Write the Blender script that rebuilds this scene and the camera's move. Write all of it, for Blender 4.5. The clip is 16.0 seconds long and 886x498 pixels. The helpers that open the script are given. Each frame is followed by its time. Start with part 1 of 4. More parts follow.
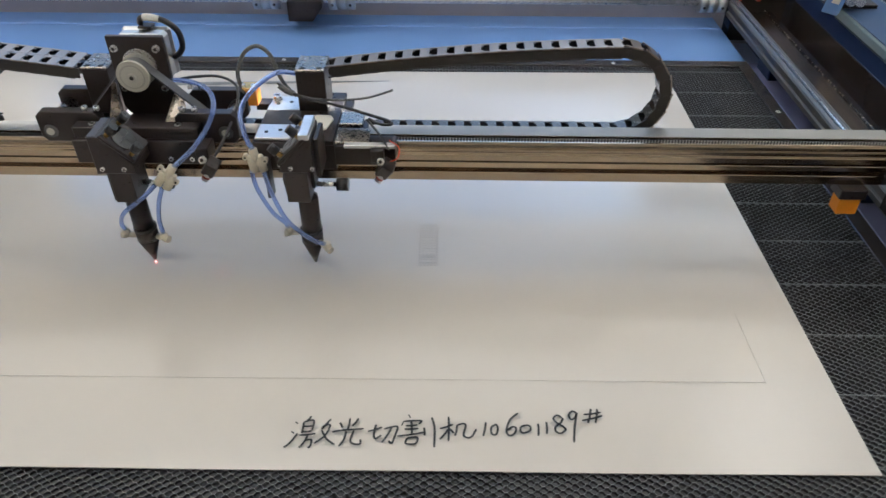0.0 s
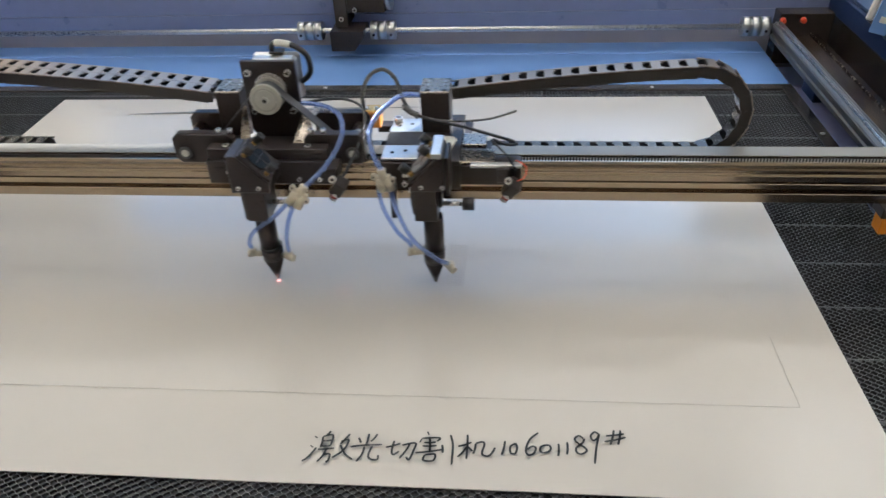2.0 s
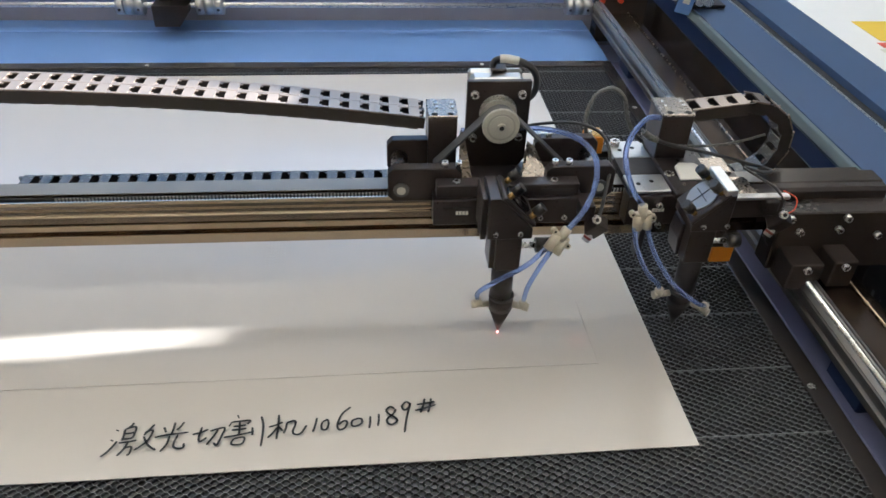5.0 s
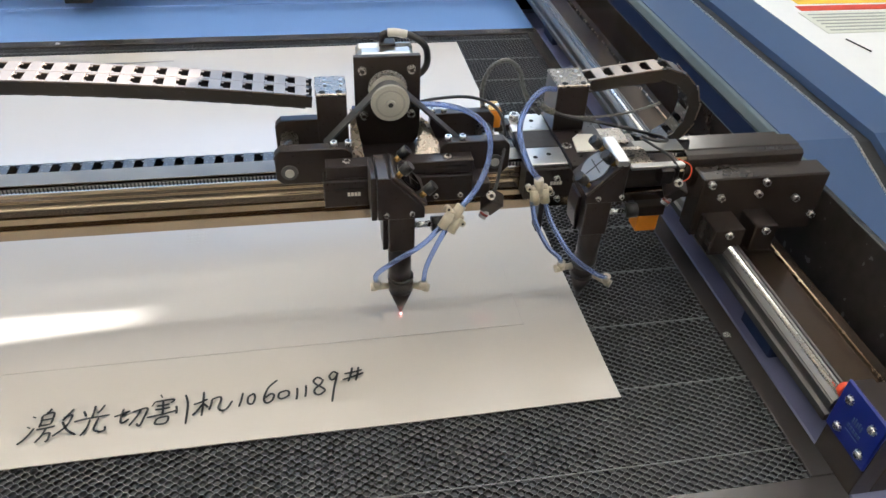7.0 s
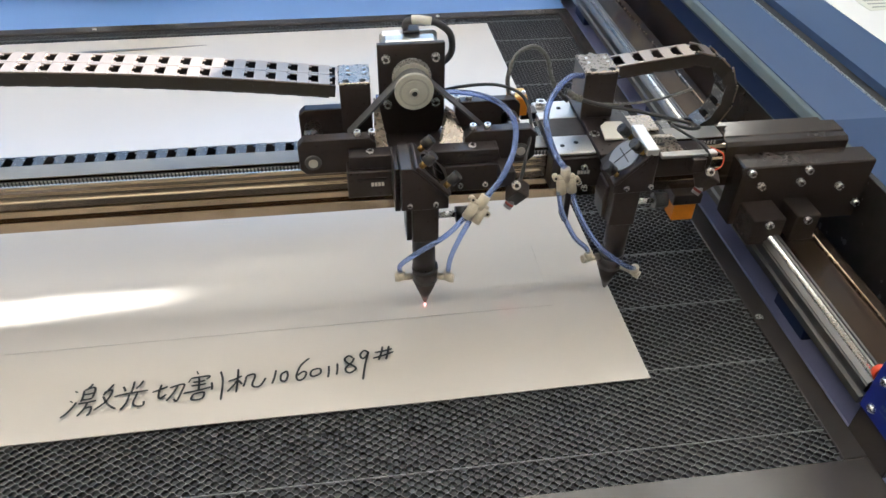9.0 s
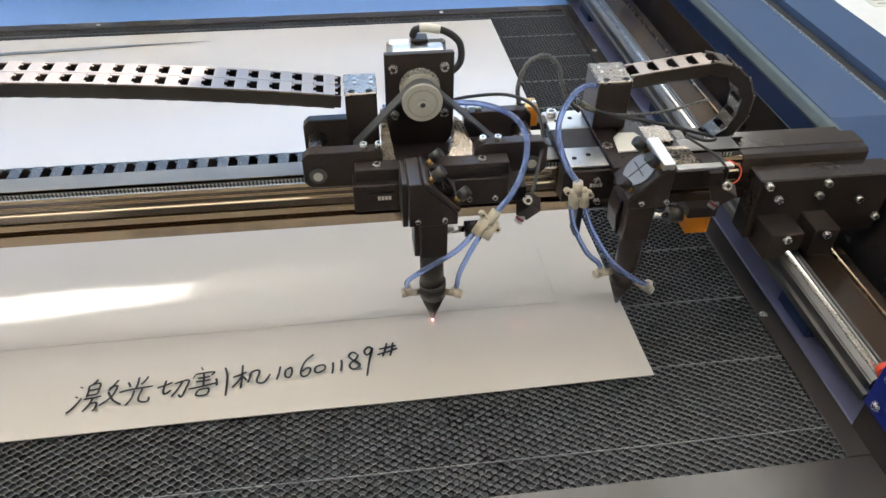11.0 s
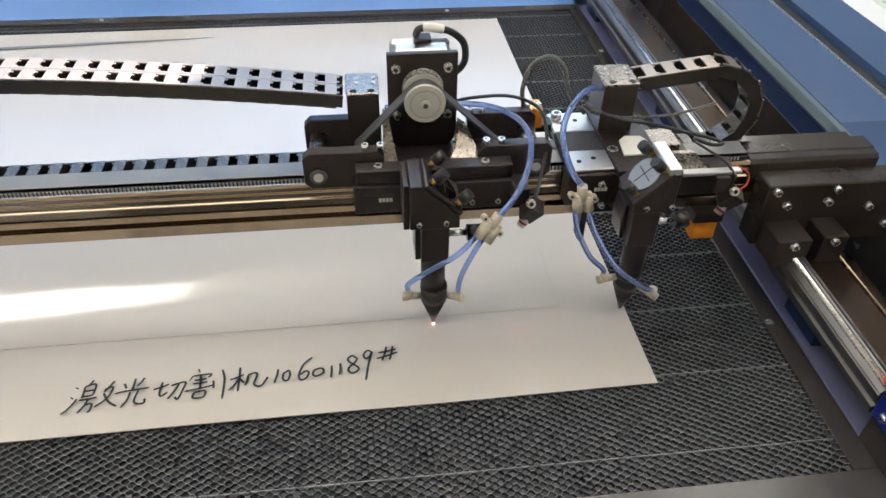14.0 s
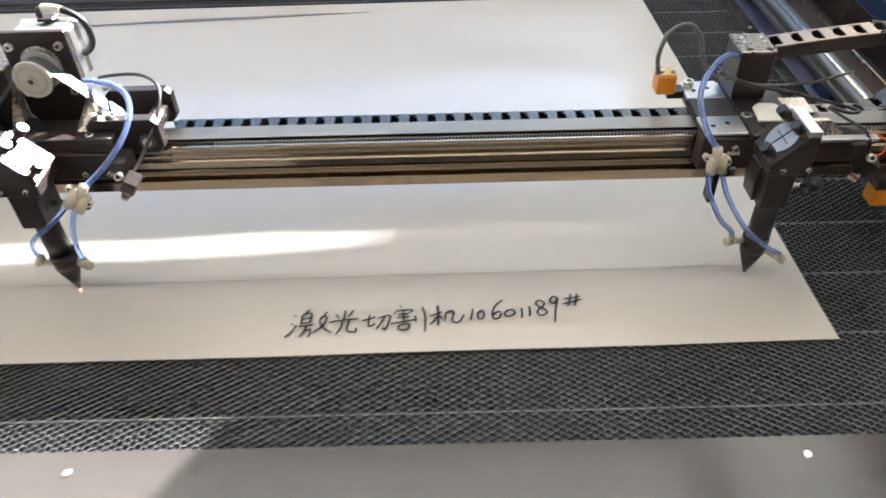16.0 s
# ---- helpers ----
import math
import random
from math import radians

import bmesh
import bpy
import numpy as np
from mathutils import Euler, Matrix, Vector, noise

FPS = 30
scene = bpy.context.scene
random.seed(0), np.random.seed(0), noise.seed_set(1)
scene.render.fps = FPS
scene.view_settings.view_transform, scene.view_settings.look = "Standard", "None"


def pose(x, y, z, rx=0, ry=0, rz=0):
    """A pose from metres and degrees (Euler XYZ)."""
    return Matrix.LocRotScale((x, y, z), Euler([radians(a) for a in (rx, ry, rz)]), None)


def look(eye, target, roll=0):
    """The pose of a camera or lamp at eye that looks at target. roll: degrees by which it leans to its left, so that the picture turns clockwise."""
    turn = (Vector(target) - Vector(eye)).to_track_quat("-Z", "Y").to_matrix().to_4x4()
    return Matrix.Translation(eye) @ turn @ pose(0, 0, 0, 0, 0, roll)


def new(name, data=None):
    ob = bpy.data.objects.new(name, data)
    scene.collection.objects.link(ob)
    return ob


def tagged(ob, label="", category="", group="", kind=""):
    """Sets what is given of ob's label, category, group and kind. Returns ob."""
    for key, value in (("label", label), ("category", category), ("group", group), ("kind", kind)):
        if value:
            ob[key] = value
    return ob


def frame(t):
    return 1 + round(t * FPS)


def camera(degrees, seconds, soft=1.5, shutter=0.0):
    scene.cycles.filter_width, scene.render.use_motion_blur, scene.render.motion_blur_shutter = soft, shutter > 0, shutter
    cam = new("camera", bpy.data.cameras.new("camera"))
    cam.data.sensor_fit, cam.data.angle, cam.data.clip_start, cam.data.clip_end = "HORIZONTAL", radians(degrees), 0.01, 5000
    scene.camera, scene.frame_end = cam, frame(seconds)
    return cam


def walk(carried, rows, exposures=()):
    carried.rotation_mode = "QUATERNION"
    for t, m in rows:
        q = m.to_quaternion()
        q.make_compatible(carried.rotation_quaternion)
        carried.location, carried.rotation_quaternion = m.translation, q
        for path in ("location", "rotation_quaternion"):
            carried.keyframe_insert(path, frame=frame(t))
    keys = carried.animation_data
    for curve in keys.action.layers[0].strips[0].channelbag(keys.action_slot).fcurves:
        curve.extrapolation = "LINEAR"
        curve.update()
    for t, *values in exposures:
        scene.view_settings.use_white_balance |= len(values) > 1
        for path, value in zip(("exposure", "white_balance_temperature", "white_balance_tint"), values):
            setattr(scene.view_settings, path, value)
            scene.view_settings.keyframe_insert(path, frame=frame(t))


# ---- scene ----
cam = camera(63.14, 16.0, shutter=0.30)
PATH = [
    (0, (-0.3787, -0.3834, 0.5492), (-0.3952, 0.4026, -0.0688), 0.03),
    (0.5, (-0.3430, -0.4022, 0.5448), (-0.3716, 0.3980, -0.0541), -0.39),
    (1, (-0.3399, -0.4028, 0.5414), (-0.4108, 0.4049, -0.0439), -1.95),
    (1.5, (-0.3440, -0.3948, 0.5396), (-0.4303, 0.4141, -0.0421), -2.50),
    (2, (-0.3469, -0.3923, 0.5368), (-0.4382, 0.4170, -0.0435), -2.74),
    (2.5, (-0.3403, -0.3925, 0.5379), (-0.4287, 0.4133, -0.0475), -2.52),
    (3, (-0.3152, -0.3966, 0.5361), (-0.3566, 0.4086, -0.0555), -0.87),
    (3.5, (-0.3046, -0.4012, 0.5363), (-0.2962, 0.4017, -0.0598), 0.83),
    (4, (-0.3024, -0.3978, 0.5357), (-0.2797, 0.4034, -0.0622), 0.96),
    (4.5, (-0.2909, -0.3930, 0.5333), (-0.2492, 0.4062, -0.0663), 1.27),
    (4.7, (-0.2864, -0.3939, 0.5326), (-0.2293, 0.4040, -0.0675), 1.56),
    (6.8, (-0.2565, -0.4022, 0.5268), (-0.1071, 0.3645, -0.0976), 2.97),
    (7, (-0.2558, -0.4052, 0.5253), (-0.1063, 0.3613, -0.0994), 2.74),
    (7.5, (-0.2579, -0.4069, 0.5249), (-0.1199, 0.3558, -0.1070), 2.24),
    (8, (-0.2600, -0.4062, 0.5261), (-0.1392, 0.3556, -0.1103), 1.51),
    (8.5, (-0.2567, -0.4058, 0.5254), (-0.1448, 0.3539, -0.1152), 1.15),
    (9, (-0.2560, -0.4106, 0.5250), (-0.1494, 0.3483, -0.1175), 0.89),
    (11.5, (-0.2581, -0.4101, 0.5259), (-0.1564, 0.3457, -0.1210), 0.92),
    (12, (-0.2567, -0.4085, 0.5244), (-0.1581, 0.3486, -0.1214), 0.96),
    (12.5, (-0.2554, -0.4074, 0.5246), (-0.1607, 0.3494, -0.1221), 0.93),
    (13, (-0.2547, -0.4047, 0.5236), (-0.1599, 0.3517, -0.1236), 0.99),
    (13.5, (-0.2534, -0.4013, 0.5215), (-0.1576, 0.3551, -0.1255), 1.07),
    (14, (-0.2539, -0.3997, 0.5232), (-0.1569, 0.3547, -0.1259), 1.25),
    (14.5, (-0.2550, -0.3965, 0.5224), (-0.1581, 0.3568, -0.1281), 1.43),
    (14.8, (-0.2573, -0.3947, 0.5197), (-0.1590, 0.3584, -0.1308), 1.57),
    (15, (-0.2560, -0.3979, 0.5223), (-0.1650, 0.3553, -0.1291), 1.27),
    (15.2, (-0.2663, -0.3968, 0.5188), (-0.1798, 0.3571, -0.1325), 1.14),
    (15.5, (-0.2860, -0.4072, 0.5213), (-0.2397, 0.3496, -0.1307), -0.16),
    (15.7, (-0.3186, -0.4180, 0.5195), (-0.3042, 0.3385, -0.1343), -1.17),
    (16, (-0.3730, -0.4558, 0.5253), (-0.3769, 0.2967, -0.1333), -1.56),
]
walk(cam, [(t, look(eye, target, roll)) for t, eye, target, roll in PATH],
     exposures=[(0, 2.95, 5610, 9), (4.5, 2.99, 5610, 9), (7.0, 3.34, 5750, 9), (15, 3.40, 5750, 9), (16, 3.30, 5760, 9)])

# ---------------------------------------------------------------- light
SUN_WAY = Vector((0.60, 1.0, 0.63)).normalized()   # towards the sun
world = bpy.data.worlds.new("sky")
scene.world = world
world.use_nodes = True
wn = world.node_tree
sky = wn.nodes.new("ShaderNodeTexSky")
sky.sky_type, sky.sun_disc = "NISHITA", False
sky.sun_elevation = math.asin(SUN_WAY.z)
sky.sun_rotation = math.atan2(SUN_WAY.x, SUN_WAY.y)
sky.altitude, sky.air_density, sky.dust_density, sky.ozone_density = 200, 1.0, 0.8, 2.0
deepen = wn.nodes.new("ShaderNodeVectorMath")      # a clearer, bluer sky
deepen.operation = "MULTIPLY"
deepen.inputs[1].default_value = (0.86, 1.03, 1.09)
wn.links.new(sky.outputs[0], deepen.inputs[0])
wn.links.new(deepen.outputs[0], wn.nodes["Background"].inputs[0])
wn.nodes["Background"].inputs[1].default_value = 0.084
sun = new("sun", bpy.data.lights.new("sun", "SUN"))
sun.data.energy, sun.data.angle, sun.data.color = 5.4, radians(0.12), (1.0, 0.91, 0.78)
sun.matrix_world = look(SUN_WAY * 10, (0, 0, 0))


# ---------------------------------------------------------------- materials
def material(name, colour, rough=0.5, metal=0.0, grain=0.06, scale=60.0, bump=0.0, bump_scale=300.0,
             stretch=(1, 1, 1), coat=0.0, spec=0.5, wear=0.0, rv=0.07):
    """A surface with colour variation at two scales, uneven gloss and fine relief."""
    m = bpy.data.materials.new(name)
    m.use_nodes = True
    n, ln = m.node_tree.nodes, m.node_tree.links
    b = n["Principled BSDF"]
    tc = n.new("ShaderNodeTexCoord")
    mp = n.new("ShaderNodeMapping")
    mp.inputs["Scale"].default_value = stretch
    ln.new(tc.outputs["Object"], mp.inputs[0])
    big, fine = n.new("ShaderNodeTexNoise"), n.new("ShaderNodeTexNoise")
    big.inputs["Scale"].default_value, big.inputs["Detail"].default_value = scale * 0.2, 4
    fine.inputs["Scale"].default_value, fine.inputs["Detail"].default_value = scale * 4, 5
    ln.new(mp.outputs[0], big.inputs["Vector"])
    ln.new(mp.outputs[0], fine.inputs["Vector"])
    mix = n.new("ShaderNodeMath")
    mix.operation = "ADD"
    ln.new(big.outputs["Fac"], mix.inputs[0])
    ln.new(fine.outputs["Fac"], mix.inputs[1])
    ramp = n.new("ShaderNodeMapRange")
    ramp.inputs["From Min"].default_value, ramp.inputs["From Max"].default_value = 0.6, 1.4
    ramp.inputs["To Min"].default_value, ramp.inputs["To Max"].default_value = 1 - grain, 1 + grain
    ln.new(mix.outputs[0], ramp.inputs["Value"])
    tint = n.new("ShaderNodeVectorMath")
    tint.operation = "SCALE"
    tint.inputs[0].default_value = colour
    ln.new(ramp.outputs[0], tint.inputs["Scale"])
    ln.new(tint.outputs[0], b.inputs["Base Color"])
    rr = n.new("ShaderNodeMapRange")
    rr.inputs["From Min"].default_value, rr.inputs["From Max"].default_value = 0.3, 0.7
    rr.inputs["To Min"].default_value, rr.inputs["To Max"].default_value = max(rough - rv - wear, 0.02), min(rough + rv + wear, 1)
    ln.new(fine.outputs["Fac"], rr.inputs["Value"])
    ln.new(rr.outputs[0], b.inputs["Roughness"])
    b.inputs["Metallic"].default_value = metal
    b.inputs["Coat Weight"].default_value = coat
    b.inputs["Specular IOR Level"].default_value = spec
    if bump:
        nz = n.new("ShaderNodeTexNoise")
        nz.inputs["Scale"].default_value, nz.inputs["Detail"].default_value = bump_scale, 3
        ln.new(mp.outputs[0], nz.inputs["Vector"])
        bp = n.new("ShaderNodeBump")
        bp.inputs["Strength"].default_value, bp.inputs["Distance"].default_value = bump, 0.0006
        ln.new(nz.outputs["Fac"], bp.inputs["Height"])
        ln.new(bp.outputs[0], b.inputs["Normal"])
    return m


BLACK = material("black_anodised", (0.034, 0.0265, 0.0250), 0.30, 0.0, 0.15, 60, 0.02, 900, wear=0.0, spec=0.35, rv=0.03)
BLACK_MATT = material("black_satin_paint", (0.034, 0.027, 0.024), 0.20, 0.0, 0.08, 60, 0.02, 700, spec=0.35, rv=0.03)
BLACK_DULL = material("black_paint", (0.028, 0.025, 0.024), 0.5, 0.0, 0.25, 40, 0.15, 500)
PLASTIC = material("black_plastic", (0.026, 0.024, 0.023), 0.32, 0.0, 0.2, 120, 0.05, 700)
CHAIN = material("chain_plastic", (0.036, 0.031, 0.028), 0.3, 0.0, 0.08, 40, 0.0, 700, spec=0.5, rv=0.02)
# one lid material in two tones: reflected sky put into the upper run's colour
LID_LIT = material("sky_lit_chain_lid", (0.37, 0.295, 0.235), 0.30, 0.85, 0.10, 60, 0.0, 700, rv=0.03)
LID_DIM = material("dim_chain_lid", (0.098, 0.094, 0.086), 0.26, 0.4, 0.10, 60, 0.0, 700, rv=0.03)
STEEL = material("bright_steel", (0.72, 0.71, 0.69), 0.28, 1.0, 0.12, 140, 0.03, 900)
SILVER = material("milled_aluminium", (0.60, 0.60, 0.60), 0.34, 1.0, 0.10, 80, 0.05, 900, (1, 6, 6))
GREY_ANOD = material("grey_anodised", (0.33, 0.285, 0.24), 0.28, 1.0, 0.03, 80, 0.0, 900, rv=0.03)
STRIP = material("dull_grey_strip", (0.30, 0.29, 0.27), 0.42, 0.6, 0.05, 20, 0.0, 500, (0.1, 1, 1), rv=0.02)
EXTRUSION = material("aluminium_extrusion", (0.44, 0.36, 0.27), 0.17, 1.0, 0.02, 20, 0.0, 500, (0.1, 1, 1), rv=0.012)
RAIL = material("rail_extrusion", (0.20, 0.195, 0.185), 0.46, 1.0, 0.02, 20, 0.0, 500, (1, 0.1, 1), rv=0.012)
PULLEY_DARK = material("worn_zinc_web", (0.42, 0.41, 0.37), 0.45, 0.15, 0.12, 160, 0.05, 900)
PULLEY_GREY = material("worn_zinc", (0.53, 0.52, 0.465), 0.42, 0.15, 0.12, 160, 0.05, 900)
AXLE_GREY = material("dull_axle_ring", (0.10, 0.10, 0.10), 0.4, 0.3, 0.12, 160)
MOTOR = material("motor_steel", (0.66, 0.65, 0.62), 0.36, 1.0, 0.12, 60, 0.06, 800, (1, 8, 1))
BRASS = material("brass", (0.55, 0.36, 0.13), 0.3, 1.0, 0.15, 150, 0.05, 900)
NICKEL = material("nickel_fitting", (0.56, 0.50, 0.40), 0.35, 0.6, 0.15, 150, 0.1, 600)
CREAM = material("cream_plastic", (0.55, 0.49, 0.38), 0.42, 0.0, 0.10, 90, 0.08, 500)
WHITE = material("white_plastic", (0.72, 0.70, 0.64), 0.45, 0.0, 0.06, 90)
ORANGE = material("orange_plastic", (0.72, 0.25, 0.015), 0.4, 0.0, 0.08, 90, 0.05, 500)
RED = material("red_plastic", (0.70, 0.07, 0.02), 0.4, 0.0, 0.08, 90)
DULL_RED = material("dull_red_plastic", (0.22, 0.03, 0.02), 0.4, 0.0, 0.08, 90)
BLUE = material("blue_paint", (0.17, 0.31, 0.66), 0.2, 0.0, 0.02, 3, 0.0, 260, rv=0.01)
NAVY = material("navy_paint", (0.016, 0.030, 0.085), 0.30, 0.0, 0.06, 8, 0.0, 260, rv=0.03)
PANEL_BLUE = material("slate_blue_paint", (0.055, 0.095, 0.20), 0.28, 0.0, 0.02, 1.2, 0.0, 260, rv=0.006)
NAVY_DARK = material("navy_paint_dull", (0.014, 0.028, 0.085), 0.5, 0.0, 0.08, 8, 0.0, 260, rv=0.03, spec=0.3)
PLATE_BLUE = material("blue_plate", (0.012, 0.022, 0.19), 0.32, 0.0, 0.04, 12, rv=0.02)
TRAY_BLACK = material("tray_frame_paint", (0.048, 0.043, 0.041), 0.16, 0.0, 0.08, 6, 0.0, 120, rv=0.01, spec=0.5)
PIT = material("dark_tray_floor", (0.080, 0.080, 0.085), 0.7, 0.0, 0.15, 20)
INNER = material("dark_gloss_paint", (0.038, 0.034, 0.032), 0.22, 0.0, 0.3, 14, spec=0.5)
GREY_PLINTH = material("grey_plinth_paint", (0.29, 0.28, 0.32), 0.3, 0.0, 0.08, 6, spec=0.5, rv=0.02)
# glossy rail cover: the ridge's bronze reflection is put into the base colour
COVER_SHEEN = material("glossy_cover_bronze_sheen", (0.105, 0.076, 0.055), 0.20, 0.8, 0.10, 10, 0.0, 300, (1, 0.1, 1), rv=0.02)
ROD = material("bronzed_rod", (0.36, 0.28, 0.20), 0.25, 1.0, 0.05, 40, 0.0, 300)
LEDGE = material("slate_ledge_paint", (0.17, 0.18, 0.30), 0.32, 0.0, 0.06, 6, rv=0.02)
BACK_NAVY = material("back_navy_paint", (0.23, 0.27, 0.45), 0.30, 0.0, 0.06, 8, 0.0, 260, rv=0.03)
HOLE = material("dark_hole", (0.022, 0.020, 0.019), 0.8, 0.0, 0.2, 40)
RUBBER = material("rubber_seal", (0.02, 0.02, 0.02), 0.6, 0.0, 0.2, 40)
SEAL = material("pale_seal_strip", (0.09, 0.12, 0.135), 0.5, 0.0, 0.1, 20)
BELT = material("belt_rubber", (0.10, 0.10, 0.105), 0.36, 0.0, 0.15, 100, 0.1, 900)
TOOTH = material("belt_tooth", (0.33, 0.32, 0.30), 0.4, 0.0, 0.15, 100)
INK = material("black_ink", (0.012, 0.014, 0.018), 0.5, 0.0, 0.25, 300)
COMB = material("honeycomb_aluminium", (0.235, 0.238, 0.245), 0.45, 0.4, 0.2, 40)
# cell walls: the shade deep in the cells is put into the colour
CELL_SHADE = material("shaded_cell_walls", (0.042, 0.042, 0.045), 0.6, 0.0, 0.3, 40)
WIRE = material("cable_sheath", (0.03, 0.03, 0.032), 0.4, 0.0, 0.15, 100)
GREY_WIRE = material("grey_cable_sheath", (0.13, 0.128, 0.12), 0.28, 0.0, 0.15, 100)
OUTER_WALL = material("grey_brown_render", (0.088, 0.081, 0.077), 0.8, 0.0, 0.2, 2, 0.2, 20)
CONCRETE = material("concrete", (0.34, 0.33, 0.31), 0.7, 0.0, 0.2, 3, 0.2, 40)
PLASTER = material("pale_plaster", (0.64, 0.60, 0.52), 0.9, 0.0, 0.06, 2)
PAPER_WHITE = material("white_cardboard", (0.78, 0.78, 0.76), 0.6, 0.0, 0.03, 6)
PRINT_GREY = material("grey_print", (0.33, 0.36, 0.33), 0.6, 0.0, 0.06, 20)
CARD_PALE = material("pale_print", (0.66, 0.67, 0.58), 0.6, 0.0, 0.05, 20)
CUT = material("scorched_cut", (0.52, 0.488, 0.452), 0.32, 0.0, 0.1, 200, spec=0.6)
SLIT = material("slit_shadow_grey", (0.16, 0.165, 0.17), 0.5, 0.0, 0.2, 40)
YELLOW = material("yellow_print", (0.80, 0.55, 0.04), 0.6, 0.0, 0.05, 20)


def sheet_material():
    """Coated white board: warm, slightly glossy, faintly cockled."""
    m = bpy.data.materials.new("coated_board")
    m.use_nodes = True
    n, ln = m.node_tree.nodes, m.node_tree.links
    b = n["Principled BSDF"]
    b.inputs["Base Color"].default_value = (0.550, 0.515, 0.474, 1)
    b.inputs["Roughness"].default_value = 0.19
    b.inputs["Specular IOR Level"].default_value = 0.65
    tc, nz, bp, mp = n.new("ShaderNodeTexCoord"), n.new("ShaderNodeTexNoise"), n.new("ShaderNodeBump"), n.new("ShaderNodeMapping")
    mp.inputs["Scale"].default_value = (1.0, 3.0, 1)
    nz.inputs["Scale"].default_value, nz.inputs["Detail"].default_value = 1.6, 1
    bp.inputs["Strength"].default_value, bp.inputs["Distance"].default_value = 0.5, 0.010
    ln.new(tc.outputs["Object"], mp.inputs[0])
    ln.new(mp.outputs[0], nz.inputs["Vector"])
    ln.new(nz.outputs["Fac"], bp.inputs["Height"])
    ln.new(bp.outputs[0], b.inputs["Normal"])
    return m


def hose_material():
    m = material("blue_clear_hose", (0.42, 0.56, 1.0), 0.04, 0.0, 0.05, 60, rv=0.02)
    b = m.node_tree.nodes["Principled BSDF"]
    b.inputs["Transmission Weight"].default_value = 0.78
    b.inputs["IOR"].default_value = 1.35
    return m


def fibreglass():
    """Milky sheet that passes daylight on, scattered."""
    m = bpy.data.materials.new("milky_fibreglass")
    m.use_nodes = True
    n, ln = m.node_tree.nodes, m.node_tree.links
    n.remove(n["Principled BSDF"])
    t = n.new("ShaderNodeBsdfTranslucent")
    t.inputs["Color"].default_value = (0.776, 0.735, 0.664, 1)
    ln.new(t.outputs[0], n["Material Output"].inputs["Surface"])
    return m


def tinted(name, share):
    """An added, unseen pane that lets a small share of the sunlight straight through."""
    m = bpy.data.materials.new(name)
    m.use_nodes = True
    n, ln = m.node_tree.nodes, m.node_tree.links
    n.remove(n["Principled BSDF"])
    clear, dull, add = n.new("ShaderNodeBsdfTransparent"), n.new("ShaderNodeBsdfDiffuse"), n.new("ShaderNodeAddShader")
    clear.inputs["Color"].default_value = (share, share * 0.99, share * 0.97, 1)
    dull.inputs["Color"].default_value = (0.45, 0.43, 0.38, 1)
    ln.new(clear.outputs[0], add.inputs[0])
    ln.new(dull.outputs[0], add.inputs[1])
    ln.new(add.outputs[0], n["Material Output"].inputs["Surface"])
    return m


def glow_material(name, colour, strength):
    m = bpy.data.materials.new(name)
    m.use_nodes = True
    b = m.node_tree.nodes["Principled BSDF"]
    b.inputs["Base Color"].default_value = (*colour, 1)
    b.inputs["Emission Color"].default_value = (*colour, 1)
    b.inputs["Emission Strength"].default_value = strength
    return m


def spot_material():
    """The blurred red spot of a pointing laser: light that fades outwards, clear elsewhere."""
    m = bpy.data.materials.new("pointer_spot_red")
    m.use_nodes = True
    n, ln = m.node_tree.nodes, m.node_tree.links
    n.remove(n["Principled BSDF"])
    tc, grad, mp, pw = n.new("ShaderNodeTexCoord"), n.new("ShaderNodeTexGradient"), n.new("ShaderNodeMapping"), n.new("ShaderNodeMath")
    grad.gradient_type = "SPHERICAL"
    mp.inputs["Location"].default_value = (-0.083 * 60, 0.0155 * 60, 0)
    mp.inputs["Scale"].default_value = (60, 60, 60)
    glow, clear, add, scale_ = n.new("ShaderNodeEmission"), n.new("ShaderNodeBsdfTransparent"), n.new("ShaderNodeAddShader"), n.new("ShaderNodeMath")
    glow.inputs["Color"].default_value = (1.0, 0.10, 0.05, 1)
    pw.operation, pw.inputs[1].default_value = "POWER", 1.5
    scale_.operation, scale_.inputs[1].default_value = "MULTIPLY", 0.003
    ln.new(tc.outputs["Object"], mp.inputs[0])
    ln.new(mp.outputs[0], grad.inputs[0])
    ln.new(grad.outputs["Fac"], pw.inputs[0])
    ln.new(pw.outputs[0], scale_.inputs[0])
    ln.new(scale_.outputs[0], glow.inputs["Strength"])
    ln.new(glow.outputs[0], add.inputs[0])
    ln.new(clear.outputs[0], add.inputs[1])
    ln.new(add.outputs[0], n["Material Output"].inputs["Surface"])
    return m


SHEET = sheet_material()
HOSE = hose_material()
FIBREGLASS = fibreglass()
DIM_PANE = tinted("sun_dimming_pane", 0.022)
CLEARER_PANE = tinted("clearer_dimming_pane", 0.04)
SPOT = spot_material()
DOT = glow_material("laser_dot_red", (1.0, 0.30, 0.24), 1.5)
# left mirror: the dark surroundings it reflects are put into its colour
DARK_MIRROR = material("mirror_dark_reflection", (0.10, 0.10, 0.10), 0.15, 1.0, 0.05, 60)
MIRROR = material("mirror_plate", (0.30, 0.31, 0.32), 0.34, 0.6, 0.05, 60)


# ---------------------------------------------------------------- mesh helpers
def part(name, bm, mat, parent=None, label="", kind=""):
    me = bpy.data.meshes.new(name)
    bm.to_mesh(me)
    bm.free()
    me.materials.append(mat)
    ob = new(name, me)
    if parent is not None:
        ob.parent = parent
    return tagged(ob, label=label, kind=kind)


